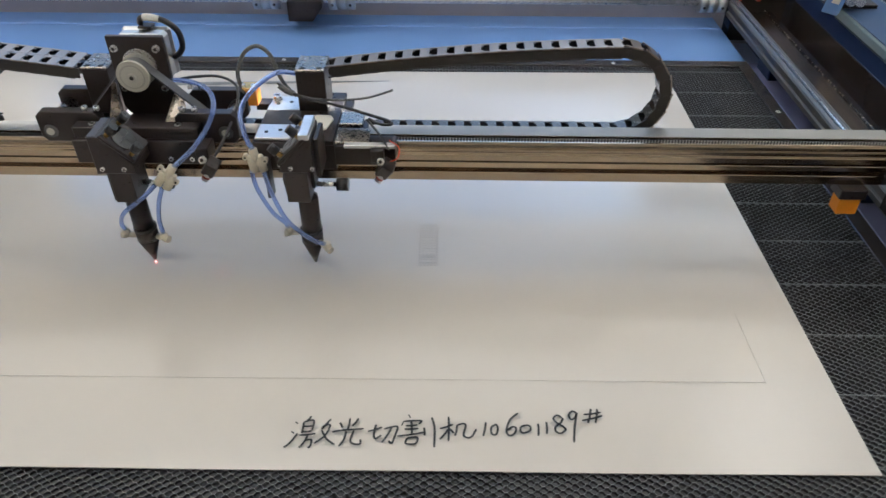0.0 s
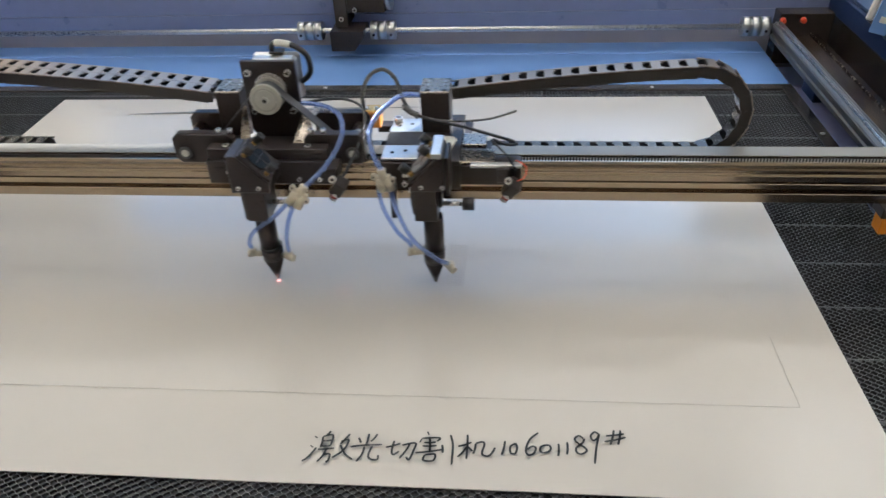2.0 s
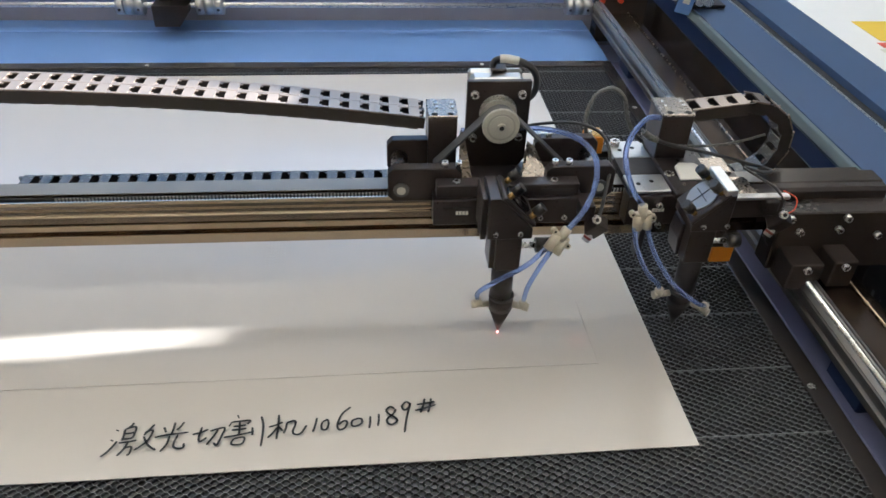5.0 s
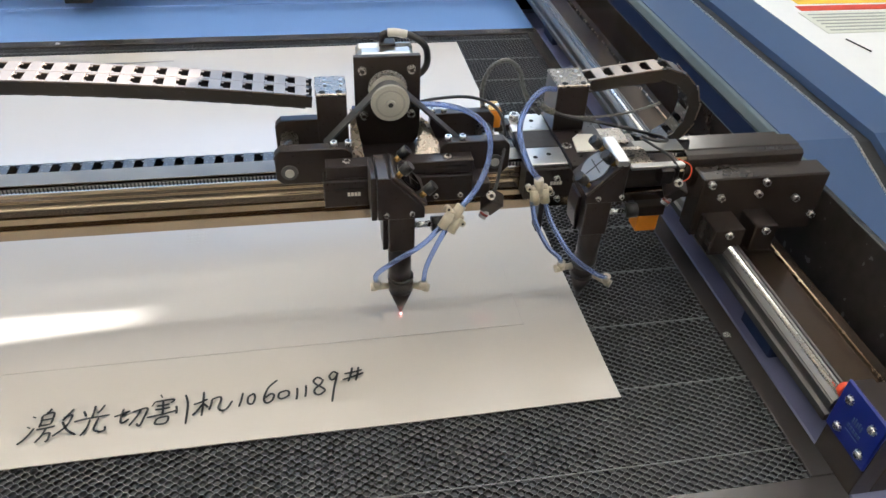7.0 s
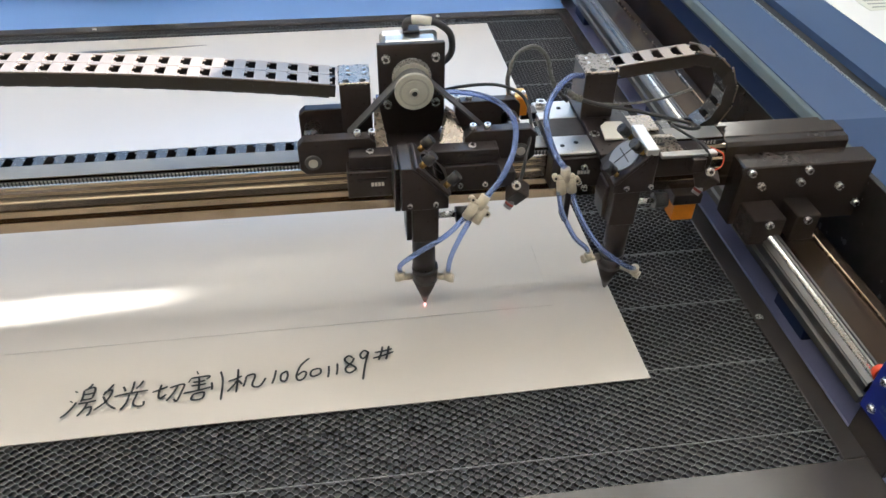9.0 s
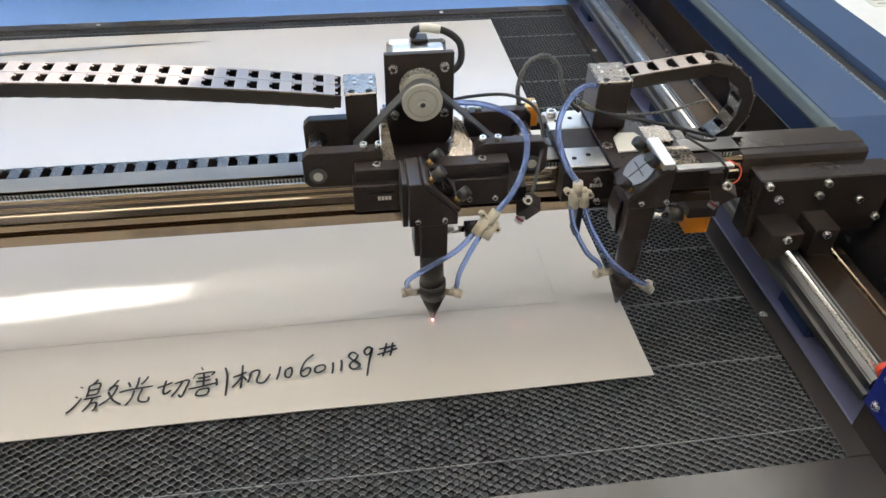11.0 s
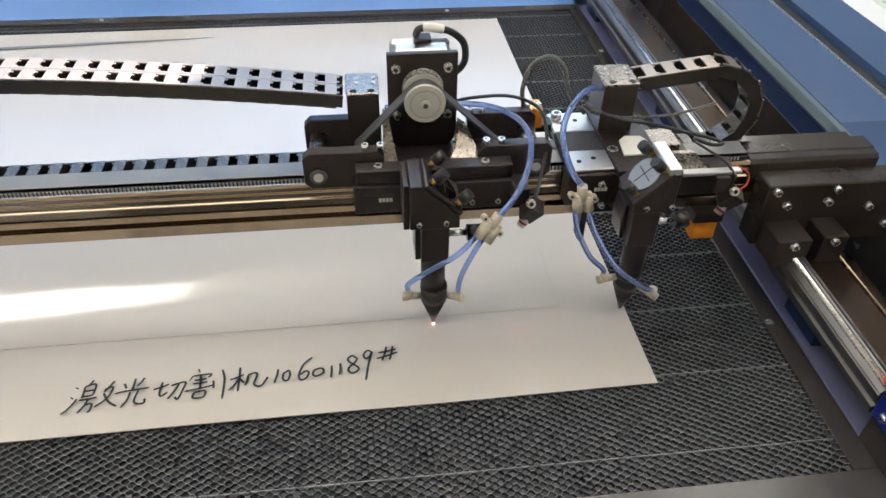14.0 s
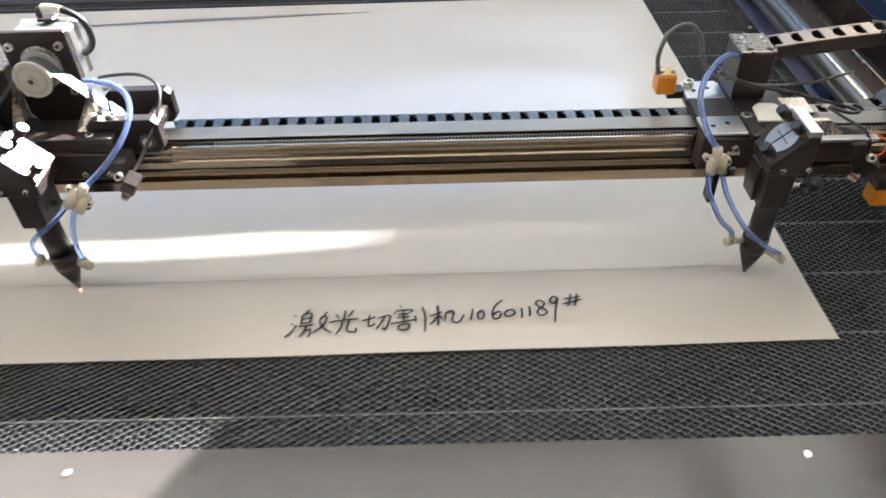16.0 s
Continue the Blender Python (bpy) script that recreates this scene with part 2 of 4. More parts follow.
def thing(name, label, category, group="", kind=""):
    return tagged(new(name), label=label, category=category, group=group, kind=kind)


def box(bm, x0, x1, y0, y1, z0, z1, bevel=0.0008, m=None):
    made = bmesh.ops.create_cube(bm, size=1)["verts"]
    for v in made:
        v.co = Vector((x0 + (v.co.x + 0.5) * (x1 - x0), y0 + (v.co.y + 0.5) * (y1 - y0), z0 + (v.co.z + 0.5) * (z1 - z0)))
    if bevel:
        edges = list({e for v in made for e in v.link_edges})
        out = bmesh.ops.bevel(bm, geom=edges, offset=bevel, segments=1, affect="EDGES")
        made = list({v for f in out["faces"] for v in f.verts} | {v for v in made if v.is_valid})
    if m is not None:
        bmesh.ops.transform(bm, matrix=m, verts=made)
    return bm


def boxes(*specs, bevel=0.0008):
    bm = bmesh.new()
    for s in specs:
        box(bm, *s, bevel=bevel)
    return bm


def prism(bm, outline, axis, a0, a1, bevel=0.0008):
    """A closed outline of (u, v) pushed along an axis from a0 to a1. axis y: (x, z); x: (y, z); z: (x, y)."""
    def place(u, v, a):
        return {"y": (u, a, v), "x": (a, u, v), "z": (u, v, a)}[axis]
    low = [bm.verts.new(place(u, v, a0)) for u, v in outline]
    top = [bm.verts.new(place(u, v, a1)) for u, v in outline]
    faces = [bm.faces.new(low[::-1]), bm.faces.new(top)]
    k = len(outline)
    for i in range(k):
        faces.append(bm.faces.new((low[i], low[(i + 1) % k], top[(i + 1) % k], top[i])))
    bmesh.ops.recalc_face_normals(bm, faces=faces)
    if bevel:
        bmesh.ops.bevel(bm, geom=list({e for f in faces for e in f.edges}), offset=bevel, segments=1, affect="EDGES")
    return bm


def rod(bm, p0, p1, r0, r1=None, seg=16):
    """A round bar, or a cone, from p0 to p1."""
    p0, p1 = Vector(p0), Vector(p1)
    r1 = r0 if r1 is None else r1
    m = Matrix.Translation((p0 + p1) / 2) @ (p1 - p0).to_track_quat("Z", "Y").to_matrix().to_4x4()
    out = bmesh.ops.create_cone(bm, cap_ends=True, segments=seg, radius1=r0, radius2=max(r1, 1e-5), depth=(p1 - p0).length, matrix=m)
    for v in out["verts"]:
        for f in v.link_faces:
            f.smooth = len(f.verts) == 4
    return bm


def rods(*specs, seg=16):
    bm = bmesh.new()
    for s in specs:
        rod(bm, *s, seg=seg)
    return bm


def smooth_path(points, steps=6):
    pts = [Vector(p) for p in points]
    out = []
    for i in range(len(pts) - 1):
        a, b, c, d = pts[max(i - 1, 0)], pts[i], pts[i + 1], pts[min(i + 2, len(pts) - 1)]
        for k in range(steps):
            t = k / steps
            out.append(0.5 * (2 * b + (c - a) * t + (2 * a - 5 * b + 4 * c - d) * t * t + (3 * b - a - 3 * c + d) * t ** 3))
    out.append(pts[-1])
    return out


def hose(bm, points, r, seg=10, steps=6):
    """A bent round hose or cable through the points."""
    path = smooth_path(points, steps)
    rings, side = [], None
    for i, p in enumerate(path):
        way = (path[min(i + 1, len(path) - 1)] - path[max(i - 1, 0)]).normalized()
        side = way.orthogonal() if side is None else side - way * side.dot(way)
        side.normalize()
        up = way.cross(side)
        rings.append([bm.verts.new(p + (side * math.cos(a) + up * math.sin(a)) * r) for a in [2 * math.pi * k / seg for k in range(seg)]])
    for a, b in zip(rings, rings[1:]):
        for k in range(seg):
            bm.faces.new((a[k], a[(k + 1) % seg], b[(k + 1) % seg], b[k])).smooth = True
    bm.faces.new(rings[0][::-1])
    bm.faces.new(rings[-1])
    return bm


def one_hose(points, r, **k):
    return hose(bmesh.new(), points, r, **k)


def screw(parent, at, way=(0, 0, 1), r=0.0035, h=0.0035, mat=None):
    """A socket-head screw: a short bright cylinder with a dark hexagonal recess."""
    at, way = Vector(at), Vector(way).normalized()
    head = part("screw", rods((at, at + way * h, r, r * 0.94), seg=12), mat or STEEL, parent)
    part("socket", rods((at + way * (h - 0.0004), at + way * (h + 0.0003), r * 0.5), seg=6), BLACK, head)


def bars(parent, x0, y, z0, count, w, h, gap, mat=None):
    """Unreadable lettering as a row of plain bars on a face that looks towards -y."""
    bm = bmesh.new()
    for i in range(count):
        box(bm, x0 + i * (w + gap), x0 + i * (w + gap) + w, y - 0.0005, y, z0, z0 + h, 0)
    part("lettering", bm, mat or WHITE, parent, "small white lettering")


# ---------------------------------------------------------------- cabinet
TRAY_Z = -0.002
X_L, X_R, Y_F, Y_B = -1.40, 0.134, -0.104, 0.868     # the honeycomb's edges


def cabinet():
    frame_ = thing("tray_frame", "black painted steel frame round the honeycomb bed", "machine bed frame", kind="structure")
    z0, z1 = -0.0056, TRAY_Z + 0.001
    part("frame_bar", boxes((X_L - 0.03, X_R + 0.022, Y_F - 0.075, Y_F, z0, z1)), TRAY_BLACK, frame_)
    part("frame_bar", boxes((X_L - 0.03, X_R + 0.022, Y_B, Y_B + 0.022, z0, z1)), TRAY_BLACK, frame_)
    part("frame_bar", boxes((X_R, X_R + 0.022, Y_F, Y_B, z0, z1)), TRAY_BLACK, frame_)
    part("frame_bar", boxes((X_L - 0.03, X_L, Y_F, Y_B, z0, z1)), TRAY_BLACK, frame_)
    for x, y in ((-0.691, -0.125), (-0.078, -0.123), (0.1405, 0.0655), (-0.0925, 0.876), (0.145, 0.69), (-0.70, 0.877), (-1.25, -0.125)):
        part("screw", rods(((x, y, z1), (x, y, z1 + 0.0012), 0.0042, 0.0032), seg=14), STEEL, frame_)
    floor = part("tray_floor", boxes((X_L - 0.03, X_R + 0.022, Y_F - 0.075, Y_B + 0.022, -0.05, -0.0058)), PIT, None, "dark steel floor beneath the honeycomb bed", "structure")
    floor["category"] = "tray floor"

    deck = part("deck", boxes((X_L - 0.2, 0.1560, 0.8902, 1.0535, -0.03, -0.0035), (X_L - 0.2, 0.1560, 1.0562, 1.1180, -0.03, -0.0035), bevel=0.0012), BLUE, None, "glossy blue painted steel deck behind the bed", "structure")
    deck["category"] = "deck"
    back = thing("wall_back", "navy painted back wall of the machine cabinet", "cabinet wall", kind="structure")
    part("plinth", boxes((X_L - 0.2, 0.60, 1.1185, 1.13, -0.06, 0.030)), GREY_PLINTH, back)
    part("upper_panel", boxes((X_L - 0.2, 0.60, 1.1185, 1.13, 0.0305, 0.062)), BACK_NAVY, back)
    part("upper_panel", boxes((X_L - 0.2, 0.60, 1.1215, 1.13, 0.0625, 0.16)), BACK_NAVY, back)

    side = thing("wall_right", "navy side wall of the cabinet with a pale seal strip", "cabinet wall", kind="structure")
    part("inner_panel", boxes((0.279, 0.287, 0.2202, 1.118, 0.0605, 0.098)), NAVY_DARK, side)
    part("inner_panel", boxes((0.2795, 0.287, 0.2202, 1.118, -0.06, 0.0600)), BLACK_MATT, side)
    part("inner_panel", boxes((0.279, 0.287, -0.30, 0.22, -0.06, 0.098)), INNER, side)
    part("edge_line", boxes((0.2780, 0.2788, 0.28, 0.50, 0.0602, 0.0612), bevel=0), SEAL, side)
    part("seal_strip", prism(bmesh.new(), [(0.2745, 0.0945), (0.279, 0.1042), (0.2875, 0.1042), (0.2875, 0.0982), (0.279, 0.088)], "y", 0.20, 0.868), SEAL, side, "pale grey-green seal strip")
    # the top falls towards the front
    def top(x0, x1, z, name, mat, thick=0.004):
        bm = prism(bmesh.new(), [(-0.20, z - 0.155), (0.265, z), (1.25, z), (1.25, z - thick), (0.265, z - thick), (-0.20, z - 0.155 - thick)], "x", x0, x1, 0)
        part(name, bm, mat, side)
    top(0.2877, 0.371, 0.105, "top_panel", PANEL_BLUE)
    top(0.3712, 0.3732, 0.107, "trim_line", STEEL)
    top(0.3734, 0.398, 0.099, "seal_channel", RUBBER)
    top(0.3982, 0.477, 0.110, "outer_panel", PANEL_BLUE, 0.03)
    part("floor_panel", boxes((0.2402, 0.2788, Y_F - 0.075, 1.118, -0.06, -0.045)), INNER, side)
    part("ledge", boxes((0.1585, 0.2400, Y_F - 0.0745, 0.8890, -0.044, -0.0035), bevel=0.0012), LEDGE, side, "slate blue ledge beside the bed")
    left = thing("wall_left", "navy side wall of the cabinet", "cabinet wall", kind="structure")
    part("inner_panel", boxes((X_L - 0.24, X_L - 0.20, -0.18, 1.13, -0.06, 0.16)), NAVY, left)
    front = thing("wall_front", "navy front wall of the cabinet", "cabinet wall", kind="structure")
    part("inner_panel", boxes((X_L - 0.24, 0.49, -0.23, -0.18, -0.8, -0.006)), NAVY, front)


def cabinet_body():
    body_ = part("cabinet_body", boxes((X_L - 0.24, 0.49, -0.1795, 1.13, -0.849, -0.0605), bevel=0.004), BACK_NAVY, None, "navy painted steel body beneath the cutting bed", "structure")
    body_["category"] = "cabinet body"


def y_rail():
    rail = thing("linear_rail", "bright aluminium side rail with black end bracket", "rail")
    bm = prism(bmesh.new(), [(0.150, 0.032), (0.150, 0.040), (0.1535, 0.0415), (0.1535, 0.046), (0.150, 0.0475), (0.150, 0.0545), (0.1512, 0.0552), (0.1512, 0.0565), (0.150, 0.0572), (0.154, 0.061), (0.1585, 0.061), (0.1590, 0.0648), (0.1612, 0.0655),
                             (0.1612, 0.0625), (0.1628, 0.0625), (0.1628, 0.0658), (0.1655, 0.0655), (0.1655, 0.032)], "y", -0.0725, 1.035, 0.0004)
    part("extrusion", bm, RAIL, rail)
    part("guide_rod", rods(((0.1565, -0.0725, 0.0625), (0.1565, 1.035, 0.0625), 0.0026), seg=12), STEEL, rail)
    part("guide_rod", rods(((0.225, -0.0725, 0.0404), (0.225, 1.035, 0.0404), 0.0016), seg=12), ROD, rail)
    part("rail_cover", boxes((0.1658, 0.2395, -0.0725, 1.035, 0.0320, 0.0390), bevel=0.0012), COVER_SHEEN, rail, "glossy dark cover beside the rail, bronze reflection in its colour")
    part("rail_foot", boxes((0.200, 0.2395, -0.0725, 0.888, -0.0034, 0.0318)), BLACK_DULL, rail)
    for y0, y1 in ((0.030, 0.088), (0.430, 0.488), (0.810, 0.868)):
        part("bracket", boxes((0.1670, 0.1998, y0, y1, -0.0034, 0.0318), bevel=0.002), NAVY_DARK, rail, "dark navy bracket beneath the rail")
    part("end_plate", boxes((0.1556, 0.176, -0.124, -0.0727, -0.0034, 0.084), (0.176, 0.26, -0.124, -0.0727, -0.0034, 0.078)), BLACK_MATT, rail)
    cover = part("cover", boxes((0.1520, 0.1554, -0.125, -0.0730, 0.032, 0.087), bevel=0.0012), PLATE_BLUE, rail, "royal blue cover plate with four screws")
    for y, z in ((-0.084, 0.073), (-0.086, 0.042), (-0.115, 0.042), (-0.114, 0.072)):
        part("screw", rods(((0.1520, y, z), (0.1492, y, z), 0.0048, 0.0030), seg=16), STEEL, rail)
    bm = bmesh.new()
    for k in range(5):
        box(bm, 0.1516, 0.1521, -0.1085 + k * 0.0034, -0.1085 + k * 0.0034 + 0.0022, 0.0520, 0.0555, 0)
        box(bm, 0.1516, 0.1521, -0.1065 + k * 0.0026, -0.1065 + k * 0.0026 + 0.0014, 0.0590 + 0.0008 * (k % 2), 0.0645 + 0.0016 * (k % 2), 0)
    box(bm, 0.1516, 0.1521, -0.1085, -0.0927, 0.0480, 0.0490, 0)
    part("lettering", bm, PANEL_BLUE, cover, "faint pale lettering")
    part("cap", rods(((0.158, -0.0727, 0.069), (0.158, -0.0665, 0.069), 0.0075, 0.006)), RED, rail, "red plastic cap")
    part("end_bracket", boxes((0.163, 0.262, 1.0355, 1.075, -0.02, 0.078)), BLACK_MATT, rail)
    for x, z in ((0.1675, 0.0665), (0.2050, 0.0665)):
        part("cap", rods(((x, 1.0354, z), (x, 1.027, z), 0.0060, 0.0045)), RED, rail, "red plastic cap")


def drive_shaft():
    shaft = thing("drive_shaft", "polished steel drive shaft with clamp couplings", "shaft")
    y, z = 1.050, 0.0505
    part("rod", rods(((X_L - 0.1, y, z), (0.160, y, z), 0.0052), seg=20), STEEL, shaft)
    for x in (-0.761, -0.610, 0.1225):
        coupling = part("coupling", rods(((x - 0.025, y, z), (x - 0.011, y, z), 0.0185), ((x - 0.008, y, z), (x + 0.007, y, z), 0.0185), ((x + 0.010, y, z), (x + 0.025, y, z), 0.0185), ((x - 0.024, y, z), (x + 0.024, y, z), 0.0145), seg=28), SILVER, shaft, "silver split coupling")
        for k in (-0.018, 0.0175):
            part("screw", rods(((x + k, y - 0.0187, z - 0.004), (x + k, y - 0.0170, z - 0.004), 0.003), seg=8), BLACK, coupling)
    motor = thing("drive_motor", "black drive motor block above the steel shaft", "motor")
    part("bearing_block", prism(bmesh.new(), [(-0.716, 0.0165), (-0.668, 0.0165), (-0.647, 0.045), (-0.647, 0.057), (-0.716, 0.057)], "y", 1.022, 1.085), BLACK, motor)
    part("bracket", boxes((-0.708, -0.682, 1.050, 1.118, 0.0572, 0.17)), BLACK_DULL, motor)
    part("housing", boxes((-0.6818, -0.606, 1.060, 1.118, 0.083, 0.17)), BLACK, motor)
    part("pulley", rods(((-0.606, 1.085, 0.118), (-0.594, 1.085, 0.118), 0.036), seg=28), SILVER, motor, "pale metal pulley")
    screw(motor, (-0.695, 1.050, 0.074), (0, -1, 0), 0.005)
    screw(motor, (-0.668, 1.060, 0.089), (0, -1, 0), 0.005)


def corner_mirror():
    c = thing("mirror_mount", "blue corner mirror mount with clear adjusting knobs", "mirror mount")
    part("base", boxes((0.262, 0.345, 0.868, 0.915, 0.1055, 0.112)), BLACK, c)
    bm = box(bmesh.new(), -0.014, 0.014, -0.003, 0.003, 0.0, 0.062, 0.001, pose(0.2660, 0.868, 0.0970, 0, 8, -28))
    part("plate", bm, BLUE, c, "royal blue mirror plate")
    bm = box(bmesh.new(), -0.006, 0.006, -0.0012, 0.0012, 0.020, 0.030, 0.0004, pose(0.2650, 0.8660, 0.0970, 0, 8, -28) @ pose(0.001, -0.0030, 0))
    part("print_mark", bm, WHITE, c, "small white printed mark")
    bm = box(bmesh.new(), -0.020, -0.008, 0.004, 0.020, 0.016, 0.062, 0.003, pose(0.2600, 0.872, 0.0970, 0, 8, -28))
    part("holder", bm, WHITE, c, "pale plastic holder")
    part("block", boxes((0.279, 0.297, 0.870, 0.905, 0.1122, 0.150)), BLACK, c)
    for x, z in ((0.290, 0.122), (0.306, 0.121), (0.291, 0.142), (0.307, 0.141)):
        part("knob", rods(((x, 0.872, z), (x, 0.862, z), 0.0068, 0.0060), ((x, 0.862, z), (x, 0.852, z), 0.0082, 0.0075), seg=16), STEEL, c, "clear bright knob")


# ---------------------------------------------------------------- honeycomb bed
def honeycomb():
    bed = thing("honeycomb_bed", "grey aluminium honeycomb cutting bed", "honeycomb bed")
    px, py = 0.0110, 0.0068        # cell pitch along x and along y
    wall, deep = 0.00017, 0.0036
    flat, slant = 0.0026, 0.0029
    verts, faces = [], []
    nx, ny = int((X_R - X_L) / px), int((Y_B - Y_F) / py)

    def ribbon_wall(points):
        """One folded aluminium ribbon: its upper edge and both sides."""
        k = len(verts)
        n = len(points)
        for i, (x, y) in enumerate(points):
            ax, ay = points[max(i - 1, 0)]
            bx, by = points[min(i + 1, n - 1)]
            d = math.hypot(bx - ax, by - ay)
            sx, sy = -(by - ay) / d * wall, (bx - ax) / d * wall
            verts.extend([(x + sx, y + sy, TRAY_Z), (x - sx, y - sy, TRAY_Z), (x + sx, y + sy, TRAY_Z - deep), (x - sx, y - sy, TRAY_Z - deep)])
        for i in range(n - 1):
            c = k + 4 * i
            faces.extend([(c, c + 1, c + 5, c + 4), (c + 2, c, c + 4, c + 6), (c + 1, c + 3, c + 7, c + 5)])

    dice = random.Random(4)
    for j in range(2 * ny):
        # two mirrored ribbons to each row of cells, glued along their flats
        up, base = j % 2, Y_F + (j // 2) * py + (j % 2) * py / 2
        run = []
        for i in range(nx + 1):
            x, hide = X_L + i * px, False
            if -1.16 < x < -0.03 and 0.035 < base < 0.79:
                hide = True
            if hide:
                if len(run) > 1:
                    ribbon_wall(run)
                run = []
                continue
            lo, hi = base + 0.00012, base + py / 2 - 0.00012
            if up:
                lo, hi = hi, lo
            w = dice.uniform(-0.00025, 0.00025)
            run += [(x + w, lo), (x + w + flat, lo), (x + flat + slant, hi + w), (x + 2 * flat + slant, hi + w)]
        inside = [p for p in run if p[0] < X_R - 0.0002]
        if len(inside) < len(run):
            inside.append((X_R, inside[-1][1]))
        if len(inside) > 1:
            ribbon_wall(inside)
    me = bpy.data.meshes.new("core")
    me.from_pydata(verts, [], faces)
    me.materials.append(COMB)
    me.materials.append(CELL_SHADE)
    # upper edges in plain metal, both sides in the darker shade tone
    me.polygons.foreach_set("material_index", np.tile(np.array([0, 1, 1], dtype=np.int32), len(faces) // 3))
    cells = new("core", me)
    cells.parent = bed
    tagged(cells, kind="stuff")
    for k in range(12):
        y = -0.0725 + 0.0833 * k
        if y < Y_B - 0.01:
            bm = bmesh.new()
            for i in range(40):
                x = X_L + i * (X_R - X_L) / 40
                box(bm, x, x + (X_R - X_L) / 40 - 0.0006, y - 0.0003, y + 0.0003, TRAY_Z - 0.0034, TRAY_Z + 0.0003, 0)
            part("joint_strip", bm, COMB, bed, "thin bright joint strip")
    return bed


# ---------------------------------------------------------------- sheet with handwriting
PAPER_TURN = 0.53
GLYPHS = []


def written(name, x, y, strokes):
    """One character in pen strokes, in millimetres from its lower left corner."""
    GLYPHS.append((name, x, y, strokes))


written("ji", -532, 22, [[(6, 29), (9, 27)], [(4, 18), (7, 16)], [(0, 0), (4, 4), (8, 11), (10, 16)], [(20, 36), (17, 31)], [(14, 29), (14, 16)], [(14, 29), (23, 31), (23, 19)], [(14, 24), (23, 25)], [(14, 18), (23, 19)], [(12, 14), (27, 16)], [(20, 15), (18, 7), (14, 0)], [(18, 8), (24, 9), (24, 2), (22, 0)], [(39, 33), (35, 26), (32, 21)], [(32, 24), (39, 26), (36, 14), (27, 5)], [(32, 20), (38, 10), (46, 4)]])
written("guang", -490, 24, [[(6, 27), (9, 21)], [(15, 32), (14, 18)], [(23, 32), (18, 23)], [(0, 16), (9, 18), (29, 20)], [(13, 17), (12, 8), (8, 0)], [(20, 18), (18, 7), (21, 3), (27, 3), (27, 8)]])
written("qie", -457, 28, [[(0, 13), (13, 18)], [(7, 21), (6, 9), (8, 5), (13, 9)], [(15, 16), (27, 19), (26, 10), (23, 0), (20, 3)], [(22, 18), (19, 10), (14, 1)]])
written("ge", -429, 24, [[(9, 37), (11, 33)], [(5, 29), (3, 24)], [(5, 29), (21, 30), (19, 26)], [(7, 24), (18, 25)], [(6, 20), (19, 21)], [(0, 12), (26, 17)], [(12, 29), (13, 13)], [(9, 10), (8, 4), (17, 4), (18, 11), (9, 10)], [(24, 22), (25, 13)], [(31, 34), (34, 22), (34, 0)]])
written("ji2", -390, 31, [[(0, 14), (12, 19)], [(8, 28), (8, 0)], [(8, 14), (0, 2)], [(9, 14), (13, 9)], [(16, 18), (14, 6)], [(16, 18), (22, 20), (24, 17), (22, 7), (26, 4), (30, 6), (34, 14)]])
written("1a", -350, 37, [[(3, 16), (0, 0)]])
written("0a", -342, 39, [[(4, 11), (0, 8), (0, 1), (4, 0), (6, 6), (5, 11), (3, 11)]])
written("6", -328, 38, [[(12, 26), (4, 18), (0, 6), (2, 0), (7, 2), (9, 8), (6, 10), (1, 6)]])
written("0b", -315, 41, [[(6, 9), (1, 7), (0, 2), (3, 0), (9, 3), (9, 8), (5, 9)]])
written("1b", -299, 38, [[(1, 14), (0, 0)]])
written("1c", -291, 40, [[(1, 14), (0, 0)]])
written("8", -283, 41, [[(8, 18), (4, 21), (0, 17), (3, 12), (8, 8), (10, 4), (5, 0), (1, 2), (1, 7), (7, 13), (9, 18)]])
written("9", -268, 31, [[(8, 33), (4, 36), (0, 31), (2, 26), (6, 29), (8, 34), (4, 18), (1, 0)]])
written("#", -256, 53, [[(10, 17), (5, 0)], [(16, 17), (12, 0)], [(2, 10), (19, 13)], [(0, 3), (20, 9)]])


def ribbon(bm, points, w, z):
    path = [p for p in smooth_path([(x, y, 0) for x, y in points], 5)] if len(points) > 2 else [Vector((x, y, 0)) for x, y in points]
    n = len(path)
    left, right = [], []
    for i, p in enumerate(path):
        way = (path[min(i + 1, n - 1)] - path[max(i - 1, 0)]).normalized()
        side = Vector((-way.y, way.x, 0))
        k = w * (0.62 if i in (0, n - 1) else 1.0)
        left.append(bm.verts.new(p + side * k + Vector((0, 0, z))))
        right.append(bm.verts.new(p - side * k + Vector((0, 0, z))))
    for i in range(n - 1):
        bm.faces.new((right[i], right[i + 1], left[i + 1], left[i]))


